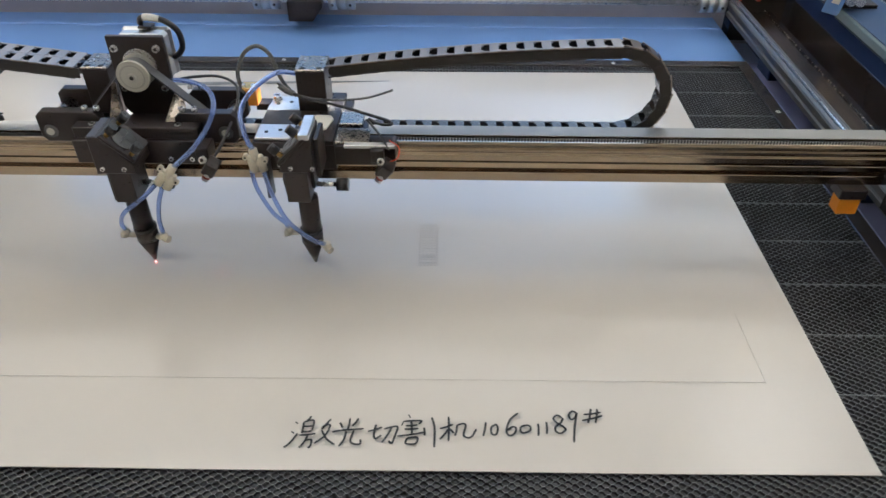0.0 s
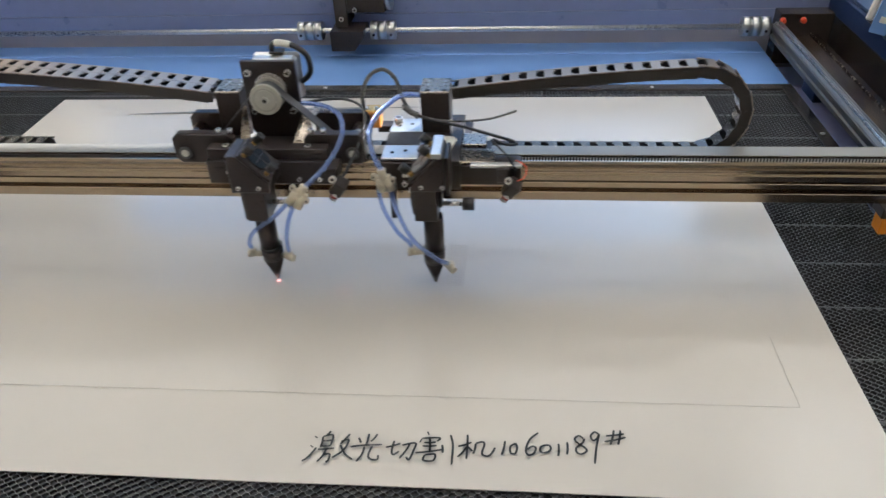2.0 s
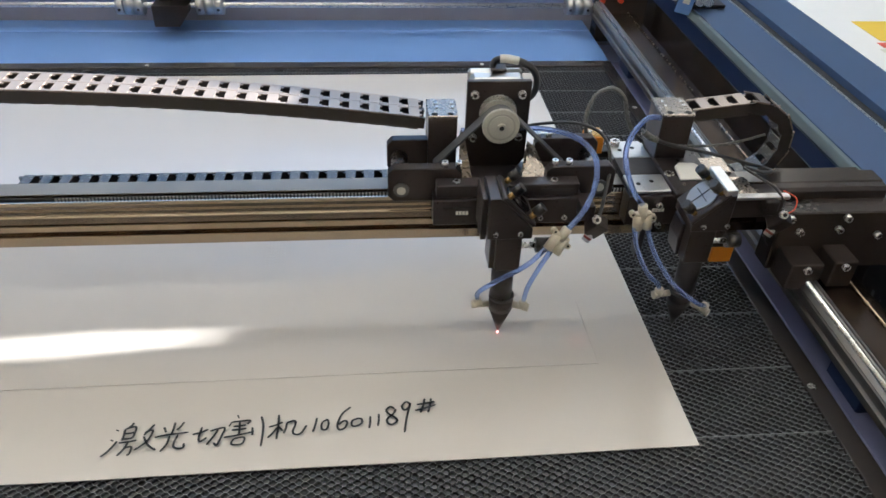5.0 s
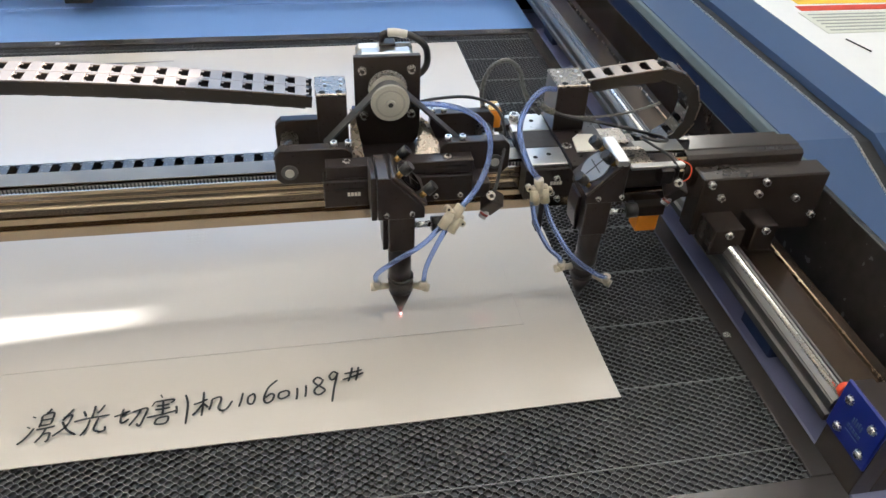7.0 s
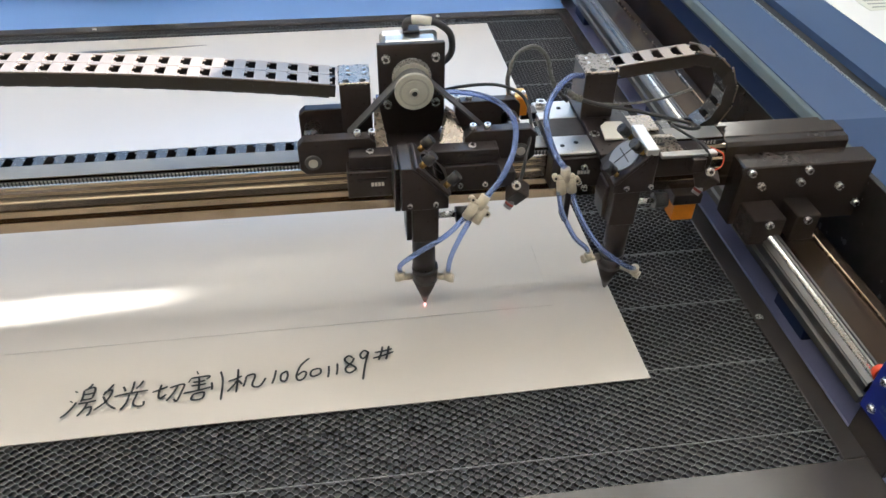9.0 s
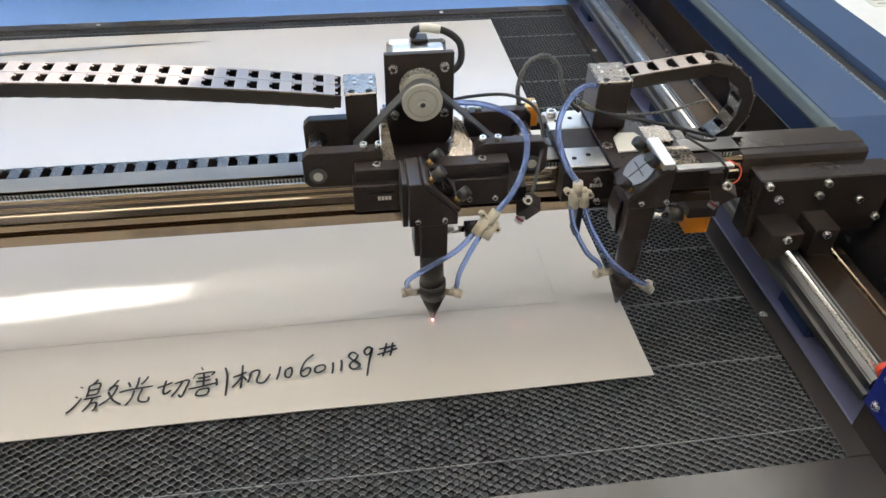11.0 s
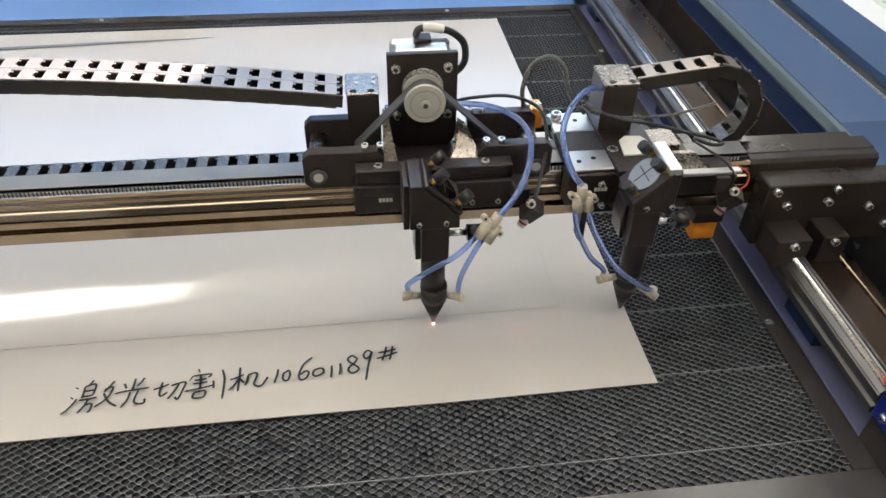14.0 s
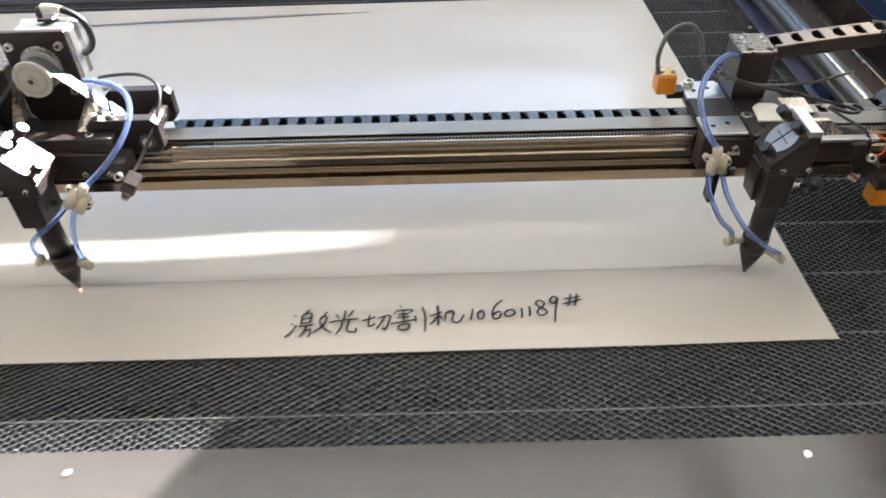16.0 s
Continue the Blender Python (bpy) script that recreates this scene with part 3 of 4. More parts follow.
def sheet():
    paper = thing("white_board_sheet", "large glossy white board sheet with black handwriting", "sheet")
    paper.matrix_basis = pose(0, 0, 0, 0, 0, PAPER_TURN)
    bm = bmesh.new()
    nx, ny = 60, 40
    w, d = 1.185, 0.832
    grid = [[bm.verts.new((-w + w * i / nx, d * j / ny, 0.0002 + 0.0016 * math.exp(-(j / ny * d) / 0.02) * (0.5 + 0.5 * math.sin(i * 0.35)) * 0.6)) for j in range(ny + 1)] for i in range(nx + 1)]
    for i in range(nx):
        for j in range(ny):
            bm.faces.new((grid[i][j], grid[i + 1][j], grid[i + 1][j + 1], grid[i][j + 1])).smooth = True
    rim = [grid[i][0].co for i in range(nx + 1)] + [grid[nx][j].co for j in range(1, ny + 1)] + [grid[i][ny].co for i in range(nx - 1, -1, -1)] + [grid[0][j].co for j in range(ny - 1, 0, -1)]
    upper, lower = [bm.verts.new(c) for c in rim], [bm.verts.new(c - Vector((0, 0, 0.0012))) for c in rim]
    for i in range(len(rim)):
        j = (i + 1) % len(rim)
        bm.faces.new((lower[i], lower[j], upper[j], upper[i]))
    bm.faces.new(lower[::-1])
    part("board", bm, SHEET, paper)
    for k, (ch, x0, y0, strokes) in enumerate(GLYPHS):
        sign = None
        for s in strokes:
            if len(s) == 2 and (s[0][0] - s[1][0]) ** 2 + (s[0][1] - s[1][1]) ** 2 > 30:
                (ax, ay), (bx, by) = s
                s = [s[0], ((ax + bx) / 2 + 0.4, (ay + by) / 2 - 0.4), s[1]]
            bm = bmesh.new()
            ribbon(bm, [((x0 + x) / 1000, (y0 + y) / 1000) for x, y in s], 0.00105, 0.0022)
            if sign is None:
                sign = part("handwritten_sign", bm, INK, paper, "black marker handwriting")
            else:
                part("stroke", bm, INK, sign)
    # a cut slit near the far edge and faint engraved marks
    # the slit's shadow is painted as a flat grey shape
    part("cut_slit", prism(bmesh.new(), [(-1.03, 0.764), (-0.80, 0.772), (-0.49, 0.7905), (-0.62, 0.7895), (-0.80, 0.783), (-0.95, 0.772)], "z", 0.0012, 0.0016, 0), SLIT, paper, "shadowed raised edge of a cut slit")
    bm = bmesh.new()
    for i in range(6):
        for j in range(16):
            x, y = -0.42 + i * 0.0042, 0.285 + j * 0.0055
            box(bm, x, x + 0.0022, y, y + 0.0008, 0.0012, 0.0015, 0)
    part("engraved_marks", bm, CUT, paper, "faint grey engraved marks")
    bm = boxes((-0.98, -0.0665, 0.10585, 0.10625, 0.0012, 0.0015), (-0.0667, -0.0663, 0.106, 0.205, 0.0012, 0.0015), bevel=0)
    part("cut_line", bm, CUT, paper, "hair-thin cut line")


# ---------------------------------------------------------------- gantry
def gantry():
    g = thing("gantry", "aluminium cross beam with black end carriage", "gantry")
    x0, x1 = -1.58, 0.118
    front = [(0.056, 0.087), (0.056, 0.0985), (0.0665, 0.0988), (0.0665, 0.1042), (0.056, 0.1045), (0.056, 0.1112), (0.0605, 0.1114), (0.0605, 0.1134), (0.056, 0.1136),
             (0.0565, 0.121), (0.0582, 0.1222), (0.0582, 0.1242), (0.0568, 0.1250), (0.0570, 0.1284), (0.0585, 0.1290), (0.0585, 0.1300), (0.0572, 0.1308), (0.0576, 0.1345), (0.0590, 0.137), (0.0615, 0.137), (0.0615, 0.128), (0.0695, 0.128), (0.0695, 0.1397), (0.0905, 0.1397), (0.0905, 0.087)]
    part("beam", prism(bmesh.new(), front, "x", x0, x1, 0.0005), EXTRUSION, g)
    part("top_strip", boxes((x0, x1, 0.0691, 0.0905, 0.1398, 0.1406), bevel=0.0003), STRIP, g, "dull grey strip along the top of the beam")
    part("chain_tray", boxes((x0, x1, 0.0907, 0.132, 0.1048, 0.1066), (x0, x1, 0.1308, 0.132, 0.1066, 0.109)), BLACK_DULL, g)
    part("belt", boxes((x0, x1, 0.0655, 0.0678, 0.1300, 0.1385)), RUBBER, g)
    bm = bmesh.new()
    for i in range(240):
        x = -0.60 + i * 0.0035
        if x < x1 - 0.01:
            box(bm, x, x + 0.0016, 0.0645, 0.0655, 0.1330, 0.1383, 0)
    tagged(part("belt_teeth", bm, TOOTH, g), kind="stuff")
    part("end_carriage", boxes((0.127, 0.2700, 0.028, 0.0555, 0.055, 0.1272), bevel=0.0015), BLACK_MATT, g, "black end carriage plate")
    part("wheel_block", boxes((0.133, 0.168, -0.006, 0.0278, 0.054, 0.086), bevel=0.0012), BLACK_MATT, g)
    part("wheel_block", boxes((0.180, 0.206, -0.004, 0.0278, 0.054, 0.087), bevel=0.0012), BLACK_MATT, g)
    end = [(0.056, 0.087), (0.056, 0.0985), (0.0585, 0.0990), (0.0585, 0.1030), (0.056, 0.1035), (0.056, 0.118), (0.0575, 0.1185), (0.0575, 0.1210), (0.056, 0.1215), (0.0565, 0.1345),
           (0.0600, 0.1380), (0.0690, 0.1385), (0.0690, 0.1397), (0.0905, 0.1397), (0.0905, 0.087)]
    part("beam_end", prism(bmesh.new(), end, "x", x1 + 0.0002, 0.2520, 0.0005), BLACK_MATT, g, "black end of the beam")
    part("cover", boxes((0.06, 0.2700, 0.0907, 0.138, 0.1070, 0.1150)), BLACK_MATT, g)
    for x, z in ((0.1346, 0.1220), (0.1495, 0.1050), (0.1914, 0.1075), (0.1958, 0.1215), (0.2370, 0.0990), (0.2640, 0.0757)):
        screw(g, (x, 0.028, z), (0, -1, 0), 0.0040, 0.0055)
    screw(g, (0.1500, -0.006, 0.0800), (0, -1, 0), 0.0042)
    screw(g, (0.1917, -0.004, 0.0815), (0, -1, 0), 0.0042)
    sensor = part("sensor", boxes((0.0725, 0.0965, 0.046, 0.066, 0.052, 0.0735)), ORANGE, g, "orange proximity sensor")
    part("sensor_mount", boxes((0.0690, 0.1000, 0.044, 0.070, 0.0737, 0.0865)), BLACK, sensor)
    return g


# ---------------------------------------------------------------- laser heads
def optics(h, s):
    """Mirror mount, lens tube, nozzle. s = 1: the mirror looks to +x; -1: to -x."""
    def sx(*v):
        return sorted([s * a for a in v])
    low = 0.1385 if s > 0 else 0.142
    rear = -0.0225 if s > 0 else -0.0165
    part("mirror_housing", prism(bmesh.new(), [(s * rear, 0.1830), (s * -0.0125, 0.1830), (s * 0.0195, 0.1495), (s * 0.0195, low), (s * rear, low)], "y", -0.020, 0.022), BLACK, h)
    part("mount_plate", boxes((*sx(rear - 0.0052, rear - 0.0002), -0.011, 0.026, 0.132, 0.178)), BLACK, h)
    way = Vector((s, 0, 1)).normalized()
    along = Vector((s, 0, -1)).normalized()
    centre = Vector((s * 0.0032, 0.0, 0.1665))
    turn = Matrix((along, Vector((0, s, 0)), way)).transposed().to_4x4()
    plate = bmesh.new()
    box(plate, -0.021, 0.0225, -0.020, 0.022, 0.0005, 0.0045, 0.001, Matrix.Translation(centre) @ turn)
    plate = part("mirror_plate", plate, BLACK, h)
    disc = rods((centre + way * 0.0046, centre + way * 0.0062, 0.0150 if s > 0 else 0.0165), seg=32)
    part("mirror", disc, DARK_MIRROR if s > 0 else MIRROR, plate, "round polished mirror")
    cross = bmesh.new()
    for b4 in ((-0.0115, 0.0115, -0.0005, 0.0005), (-0.0005, 0.0005, -0.0115, 0.0115)):
        box(cross, *b4, 0.0061, 0.0066, 0, Matrix.Translation(centre) @ turn)
    part("cross_mark", cross, BLACK, plate, "dark cross lines")
    if s < 0:
        part("edge_strip", boxes((0.0038, 0.0150, -0.0215, 0.0225, 0.1818, 0.1885)), SILVER, plate, "bright milled edge")
    for u, v in ((-0.015, -0.013), (0.015, -0.014), (-0.013, 0.016)):
        at = centre + along * u + Vector((0, v, 0)) + way * 0.0046
        part("spring", rods((at, at + way * 0.006, 0.0028), seg=12), BRASS, plate, "brass spring collar")
        part("knob", rods((at + way * 0.006, at + way * 0.0160, 0.0052, 0.0049), seg=18), PLASTIC, plate, "black adjusting knob")
    if s > 0:
        part("slide_body", boxes((-0.013, 0.011, -0.018, 0.020, 0.100, low - 0.0003)), BLACK, h)
        part("slide_plate", boxes((-0.0180, -0.0132, -0.012, 0.016, 0.098, low - 0.0005)), BLACK, h)
    else:
        part("slide_body", boxes((-0.0170, 0.0080, -0.018, 0.020, 0.103, low - 0.0003)), BLACK, h)
        part("slide_plate", prism(bmesh.new(), [(-0.0172, 0.104), (-0.0172, 0.1412), (-0.0205, 0.1412), (-0.0225, 0.124), (-0.0205, 0.104)], "y", -0.006, 0.018), BLACK, h)
        part("slide_plate", boxes((0.0082, 0.0118, -0.004, 0.018, 0.112, low - 0.0005)), BLACK, h)
    part("lens_tube", rods(((s * -0.001, 0, 0.050), (s * -0.001, 0, 0.0998), 0.0112), seg=28), BLACK, h)
    part("nozzle", rods(((0, 0, 0.038), (0, 0, 0.052), 0.0124), ((0, 0, 0.0065), (0, 0, 0.038), 0.0016, 0.0122), seg=28), BLACK, h)
    part("tube_ring", rods(((0, 0, 0.0522), (0, 0, 0.056), 0.0128), seg=28), BLACK_DULL, h)
    screw(h, (s * 0.008, -0.020, low + 0.006), (0, -1, 0), 0.0025, 0.002)
    screw(h, (s * -0.015, -0.020, low + 0.006), (0, -1, 0), 0.0025, 0.002)


def air_fitting(h, base, tip):
    """A barbed elbow on the nozzle with a push-in collar for the hose."""
    base, tip = Vector(base), Vector(tip)
    e = part("air_fitting", rods((base, tip, 0.0034), (tip, tip + (tip - base).normalized() * 0.006, 0.0042), seg=14), NICKEL, h, "pale metal elbow fitting")
    part("collar", rods((tip, tip + Vector((0, 0, 0.008)), 0.0046, 0.0042), seg=14), CREAM, e)


def y_connector(h, at, way, spread):
    """A cream Y-shaped hose joint: one socket up, two down."""
    at, way = Vector(at), Vector(way).normalized()
    side = Vector(spread).normalized()
    up = way.cross(side)
    turn = Matrix((side, up, way)).transposed().to_4x4()
    turn.translation = at
    bm = rods((at, at + way * 0.0135, 0.0050, 0.0046), (at + way * 0.003 + side * 0.0046, at - way * 0.0135 + side * 0.0050, 0.0048), (at + way * 0.003 - side * 0.0046, at - way * 0.0135 - side * 0.0050, 0.0048), seg=16)
    box(bm, -0.0088, 0.0088, -0.0036, 0.0036, -0.006, 0.0062, 0.0016, turn)
    j = part("hose_joint", bm, CREAM, h, "cream plastic Y-shaped hose joint")
    for k, lift in ((-1, 0.0050), (1, -0.0010)):
        c = at + side * 0.0102 * k + way * lift
        lug = part("lug", rods((c - up * 0.0030, c + up * 0.0030, 0.0030), seg=14), CREAM, j)
        part("hole", rods((c - up * 0.0032, c + up * 0.0032, 0.0013), seg=10), HOLE, lug)


def pointer(h, x, y, z):
    p = part("pointer_bracket", boxes((x - 0.016, x - 0.002, y + 0.004, y + 0.030, z + 0.004, z + 0.020)), BLACK, h)
    bm = box(bmesh.new(), -0.007, 0.007, -0.008, 0.008, -0.010, 0.010, 0.0012, pose(x, y, z, 20, 35, 0))
    part("pointer_holder", bm, BLACK, h, "black holder of the pointing laser")
    d = Vector((-0.5, -0.15, -0.8)).normalized()
    part("pointer_barrel", rods((Vector((x, y, z)), Vector((x, y, z)) + d * 0.018, 0.0042), seg=14), SILVER, h, "small metal laser barrel")
    part("barrel_ring", rods((Vector((x, y, z)) + d * 0.0125, Vector((x, y, z)) + d * 0.0150, 0.0044), seg=14), DULL_RED, h, "dull red ring")
    screw(h, (x - 0.004, y - 0.008, z + 0.014), (0, -1, 0.4), 0.0042, 0.004)


def left_head():
    h = thing("laser_head", "black motor-driven laser head with blue air hoses", "laser head", "laser heads on the beam")
    part("carriage", boxes((-0.069, 0.078, 0.030, 0.0495, 0.121, 0.150), (-0.066, 0.074, 0.034, 0.0495, 0.1502, 0.164)), BLACK, h)
    part("carriage_slot", boxes((-0.060, -0.032, 0.0290, 0.0302, 0.1405, 0.1425)), HOLE, h)
    part("carriage_slot", boxes((0.036, 0.068, 0.0335, 0.0342, 0.157, 0.159)), HOLE, h)
    bars(h, -0.047, 0.0298, 0.1335, 4, 0.0026, 0.0040, 0.0006)
    part("bridge_plate", boxes((-0.070, 0.072, 0.0625, 0.1075, 0.141, 0.147)), BLACK, h)
    c = 0.006
    for x0, x1 in ((-0.1125, -0.040), (0.044, 0.1135)):
        out = [(x0 + c, 0.137), (x1 - c, 0.137), (x1, 0.137 + c), (x1, 0.174 - c), (x1 - c, 0.174), (x0 + c, 0.174), (x0, 0.174 - c), (x0, 0.137 + c)]
        part("idler_plate", prism(bmesh.new(), out, "y", 0.050, 0.062), BLACK, h)
        part("idler_plate", prism(bmesh.new(), [(u * (0.97 if u > 0 else 1.0), v) for u, v in out], "y", 0.108, 0.119), BLACK, h)
    for x in (-0.0995, 0.099):
        part("axle_cap", rods(((x, 0.0501, 0.1505), (x, 0.0485, 0.1505), 0.0080, 0.0076), seg=24), AXLE_GREY, h)
        part("axle_pin", rods(((x, 0.0484, 0.1505), (x, 0.0475, 0.1505), 0.0044), seg=20), PULLEY_GREY, h)
        part("roller", rods(((x, 0.0622, 0.1545), (x, 0.107, 0.1545), 0.0088), seg=20), GREY_ANOD, h, "grey idler roller")
    for x in (-0.0565, -0.043, 0.0525, 0.0665):
        screw(h, (x, 0.056, 0.174), (0, 0, 1), 0.0034, 0.0045)
    for x in (0.045, 0.0575):
        screw(h, (x, 0.113, 0.174), (0, 0, 1), 0.0034, 0.0045)
    screw(h, (-0.046, 0.042, 0.164), (0, 0, 1), 0.0040, 0.0012)
    screw(h, (0.050, 0.042, 0.164), (0, 0, 1), 0.0040, 0.0012)
    for x, z in ((0.038, 0.1275), (0.062, 0.1275)):
        screw(h, (x, 0.030, z), (0, -1, 0), 0.0028, 0.0015)
    # motor
    part("motor_plate", prism(bmesh.new(), [(-0.024, 0.142), (0.022, 0.142), (0.031, 0.156), (0.031, 0.2415), (-0.033, 0.2415), (-0.033, 0.156)], "y", 0.100, 0.106), BLACK, h)
    motor = part("motor", boxes((-0.0285, 0.0275, 0.1062, 0.114, 0.182, 0.2385), (-0.0285, 0.0275, 0.134, 0.142, 0.182, 0.2385), bevel=0.003), SILVER, h, "square stepper motor")
    part("motor_shell", boxes((-0.0275, 0.0265, 0.1142, 0.1338, 0.183, 0.2375), bevel=0.004), MOTOR, motor)
    part("connector", boxes((-0.006, 0.010, 0.128, 0.142, 0.2387, 0.2418)), BLACK, motor)
    part("motor_cable", one_hose([(-0.004, 0.134, 0.243), (-0.001, 0.132, 0.250), (0.010, 0.130, 0.2515), (0.026, 0.129, 0.2485), (0.039, 0.128, 0.238), (0.0415, 0.128, 0.222), (0.037, 0.128, 0.212), (0.028, 0.130, 0.205)], 0.0034), WIRE, h, "black motor cable")
    part("cable_sleeve", one_hose([(0.003, 0.1315, 0.2515), (0.010, 0.130, 0.2520), (0.021, 0.1292, 0.2500)], 0.0042), WHITE, h, "white cable sleeve")
    for x in (-0.0250, 0.0220):
        for z in (0.228, 0.181):
            screw(h, (x, 0.100, z), (0, -1, 0), 0.0042, 0.0042)
    part("shaft_boss", rods(((-0.001, 0.0999, 0.2085), (-0.001, 0.0985, 0.2085), 0.019), seg=32), STEEL, h)
    # belt over the motor pulley
    bm = bmesh.new()
    cx, cz, r = -0.001, 0.2055, 0.0158
    out = [(-0.066, 0.160)] + [(cx + r * math.cos(a), cz + r * math.sin(a)) for a in [radians(140 - k * 100 / 10) for k in range(11)]] + [(0.070, 0.158)]
    path = [(u, v) for u, v in out]
    inner = [(cx + (u - cx) * 0.93, cz + (v - cz) * 0.93 - 0.0012) for u, v in path]
    a = [bm.verts.new((u, 0.0775, v)) for u, v in path]
    b = [bm.verts.new((u, 0.0915, v)) for u, v in path]
    c2 = [bm.verts.new((u, 0.0775, v)) for u, v in inner]
    d = [bm.verts.new((u, 0.0915, v)) for u, v in inner]
    for i in range(len(path) - 1):
        bm.faces.new((a[i], a[i + 1], b[i + 1], b[i]))
        bm.faces.new((d[i], d[i + 1], c2[i + 1], c2[i]))
        bm.faces.new((c2[i], c2[i + 1], a[i + 1], a[i]))
        bm.faces.new((b[i], b[i + 1], d[i + 1], d[i]))
    part("drive_belt", bm, BELT, h, "grey toothed belt")
    pulley = part("pulley", rods(((0, -0.0145, 0), (0, -0.0115, 0), 0.0180, 0.0186), ((0, -0.0115, 0), (0, 0.006, 0), 0.0140), ((0, 0.006, 0), (0, 0.0085, 0), 0.0186), seg=36), PULLEY_GREY, h, "pale grey belt pulley")
    pulley.location = (cx, 0.088, cz)
    part("web", rods(((0, -0.0150, 0), (0, -0.01455, 0), 0.0142), seg=32), PULLEY_DARK, pulley)
    part("rim", rods(((0, -0.0156, 0), (0, -0.01505, 0), 0.0122), seg=32), PULLEY_GREY, pulley)
    part("hub", rods(((0, -0.0175, 0), (0, -0.01565, 0), 0.0042, 0.0046), seg=20), PULLEY_GREY, pulley)
    part("bore", rods(((0.0, -0.0178, 0), (0.0, -0.01755, 0), 0.0024), seg=12), BLACK_DULL, pulley)
    # plates leaning on the motor plate, standing in for hazy lit glimpses of belt
    for near, far in (([(-0.0410, 0.1478), (-0.0270, 0.1478)], [(-0.0345, 0.187), (-0.0385, 0.189)]), ([(0.0215, 0.1478), (0.0520, 0.1478)], [(0.0400, 0.170), (0.0318, 0.177)])):
        bm = bmesh.new()
        ring = [(u, 0.0690, v) for u, v in near] + [(u, 0.0985, v) for u, v in far]
        front = [bm.verts.new(p) for p in ring]
        back = [bm.verts.new((p[0], p[1] + 0.0012, p[2] - 0.0010)) for p in ring]
        bm.faces.new(front)
        bm.faces.new(back[::-1])
        for i in range(4):
            bm.faces.new((front[i], back[i], back[(i + 1) % 4], front[(i + 1) % 4]))
        bmesh.ops.recalc_face_normals(bm, faces=bm.faces)
        part("haze_patch", bm, GREY_ANOD, h, "pale plate for a hazy light patch beside the motor plate")
    # cable chain post
    part("chain_post", boxes((-0.0705, -0.041, 0.099, 0.138, 0.1475, 0.2025)), BLACK, h)
    top = part("chain_bracket", boxes((-0.0710, -0.0405, 0.0985, 0.1385, 0.2027, 0.2055)), GREY_ANOD, h, "grey metal bracket of the cable chain")
    for x in (-0.064, -0.048):
        part("hole", rods(((x, 0.103, 0.2053), (x, 0.103, 0.2058), 0.0032), seg=14), HOLE, top)
        for y in (0.118, 0.127):
            part("screw", rods(((x + 0.003, y, 0.2055), (x + 0.003, y, 0.2068), 0.0018), seg=8), STEEL, top)
    optics(h, 1)
    air_fitting(h, (-0.012, 0, 0.0425), (-0.024, 0, 0.0425))
    air_fitting(h, (0.012, -0.002, 0.0425), (0.022, -0.006, 0.0425))
    y_connector(h, (0.048, -0.012, 0.131), (0.55, 0.25, 0.8), (0.8, 0, -0.55))
    part("air_hose", one_hose([(0.037, -0.014, 0.125), (0.018, -0.020, 0.108), (-0.010, -0.016, 0.085), (-0.024, -0.004, 0.062), (-0.0245, 0, 0.050)], 0.0025), HOSE, h, "clear blue air hose")
    part("air_hose", one_hose([(0.042, -0.014, 0.122), (0.032, -0.014, 0.100), (0.024, -0.010, 0.072), (0.0222, -0.006, 0.050)], 0.0025), HOSE, h, "clear blue air hose")
    part("air_hose", one_hose([(0.055, -0.009, 0.140), (0.074, 0.006, 0.154), (0.088, 0.030, 0.170), (0.090, 0.055, 0.184), (0.076, 0.080, 0.190), (0.045, 0.097, 0.191), (-0.005, 0.108, 0.185), (-0.035, 0.116, 0.180)], 0.0028), HOSE, h, "clear blue air hose")
    part("thumb_screw", rods(((0.010, 0.006, 0.112), (0.030, 0.006, 0.112), 0.0032), seg=12), STEEL, h)
    part("thumb_knob", rods(((0.030, 0.006, 0.112), (0.044, 0.006, 0.112), 0.0075), seg=18), PLASTIC, h, "black thumb knob")
    pointer(h, 0.089, 0.010, 0.130)
    part("pointer_cable", one_hose([(0.091, 0.012, 0.138), (0.099, 0.030, 0.148), (0.110, 0.060, 0.170), (0.108, 0.090, 0.186), (0.085, 0.110, 0.190), (0.050, 0.118, 0.186), (0.020, 0.120, 0.179), (-0.010, 0.118, 0.172)], 0.0017), WIRE, h, "thin black cable")
    part("laser_dot", rods(((0, 0, 0.0022), (0, 0, 0.0027), 0.0009), seg=14), DOT, h, "glowing red laser dot")
    part("pointer_spot", rods(((0.083, -0.0155, 0.0014), (0.083, -0.0155, 0.0015), 0.0165), seg=24), SPOT, h, "faint red spot of the pointing laser")
    return h


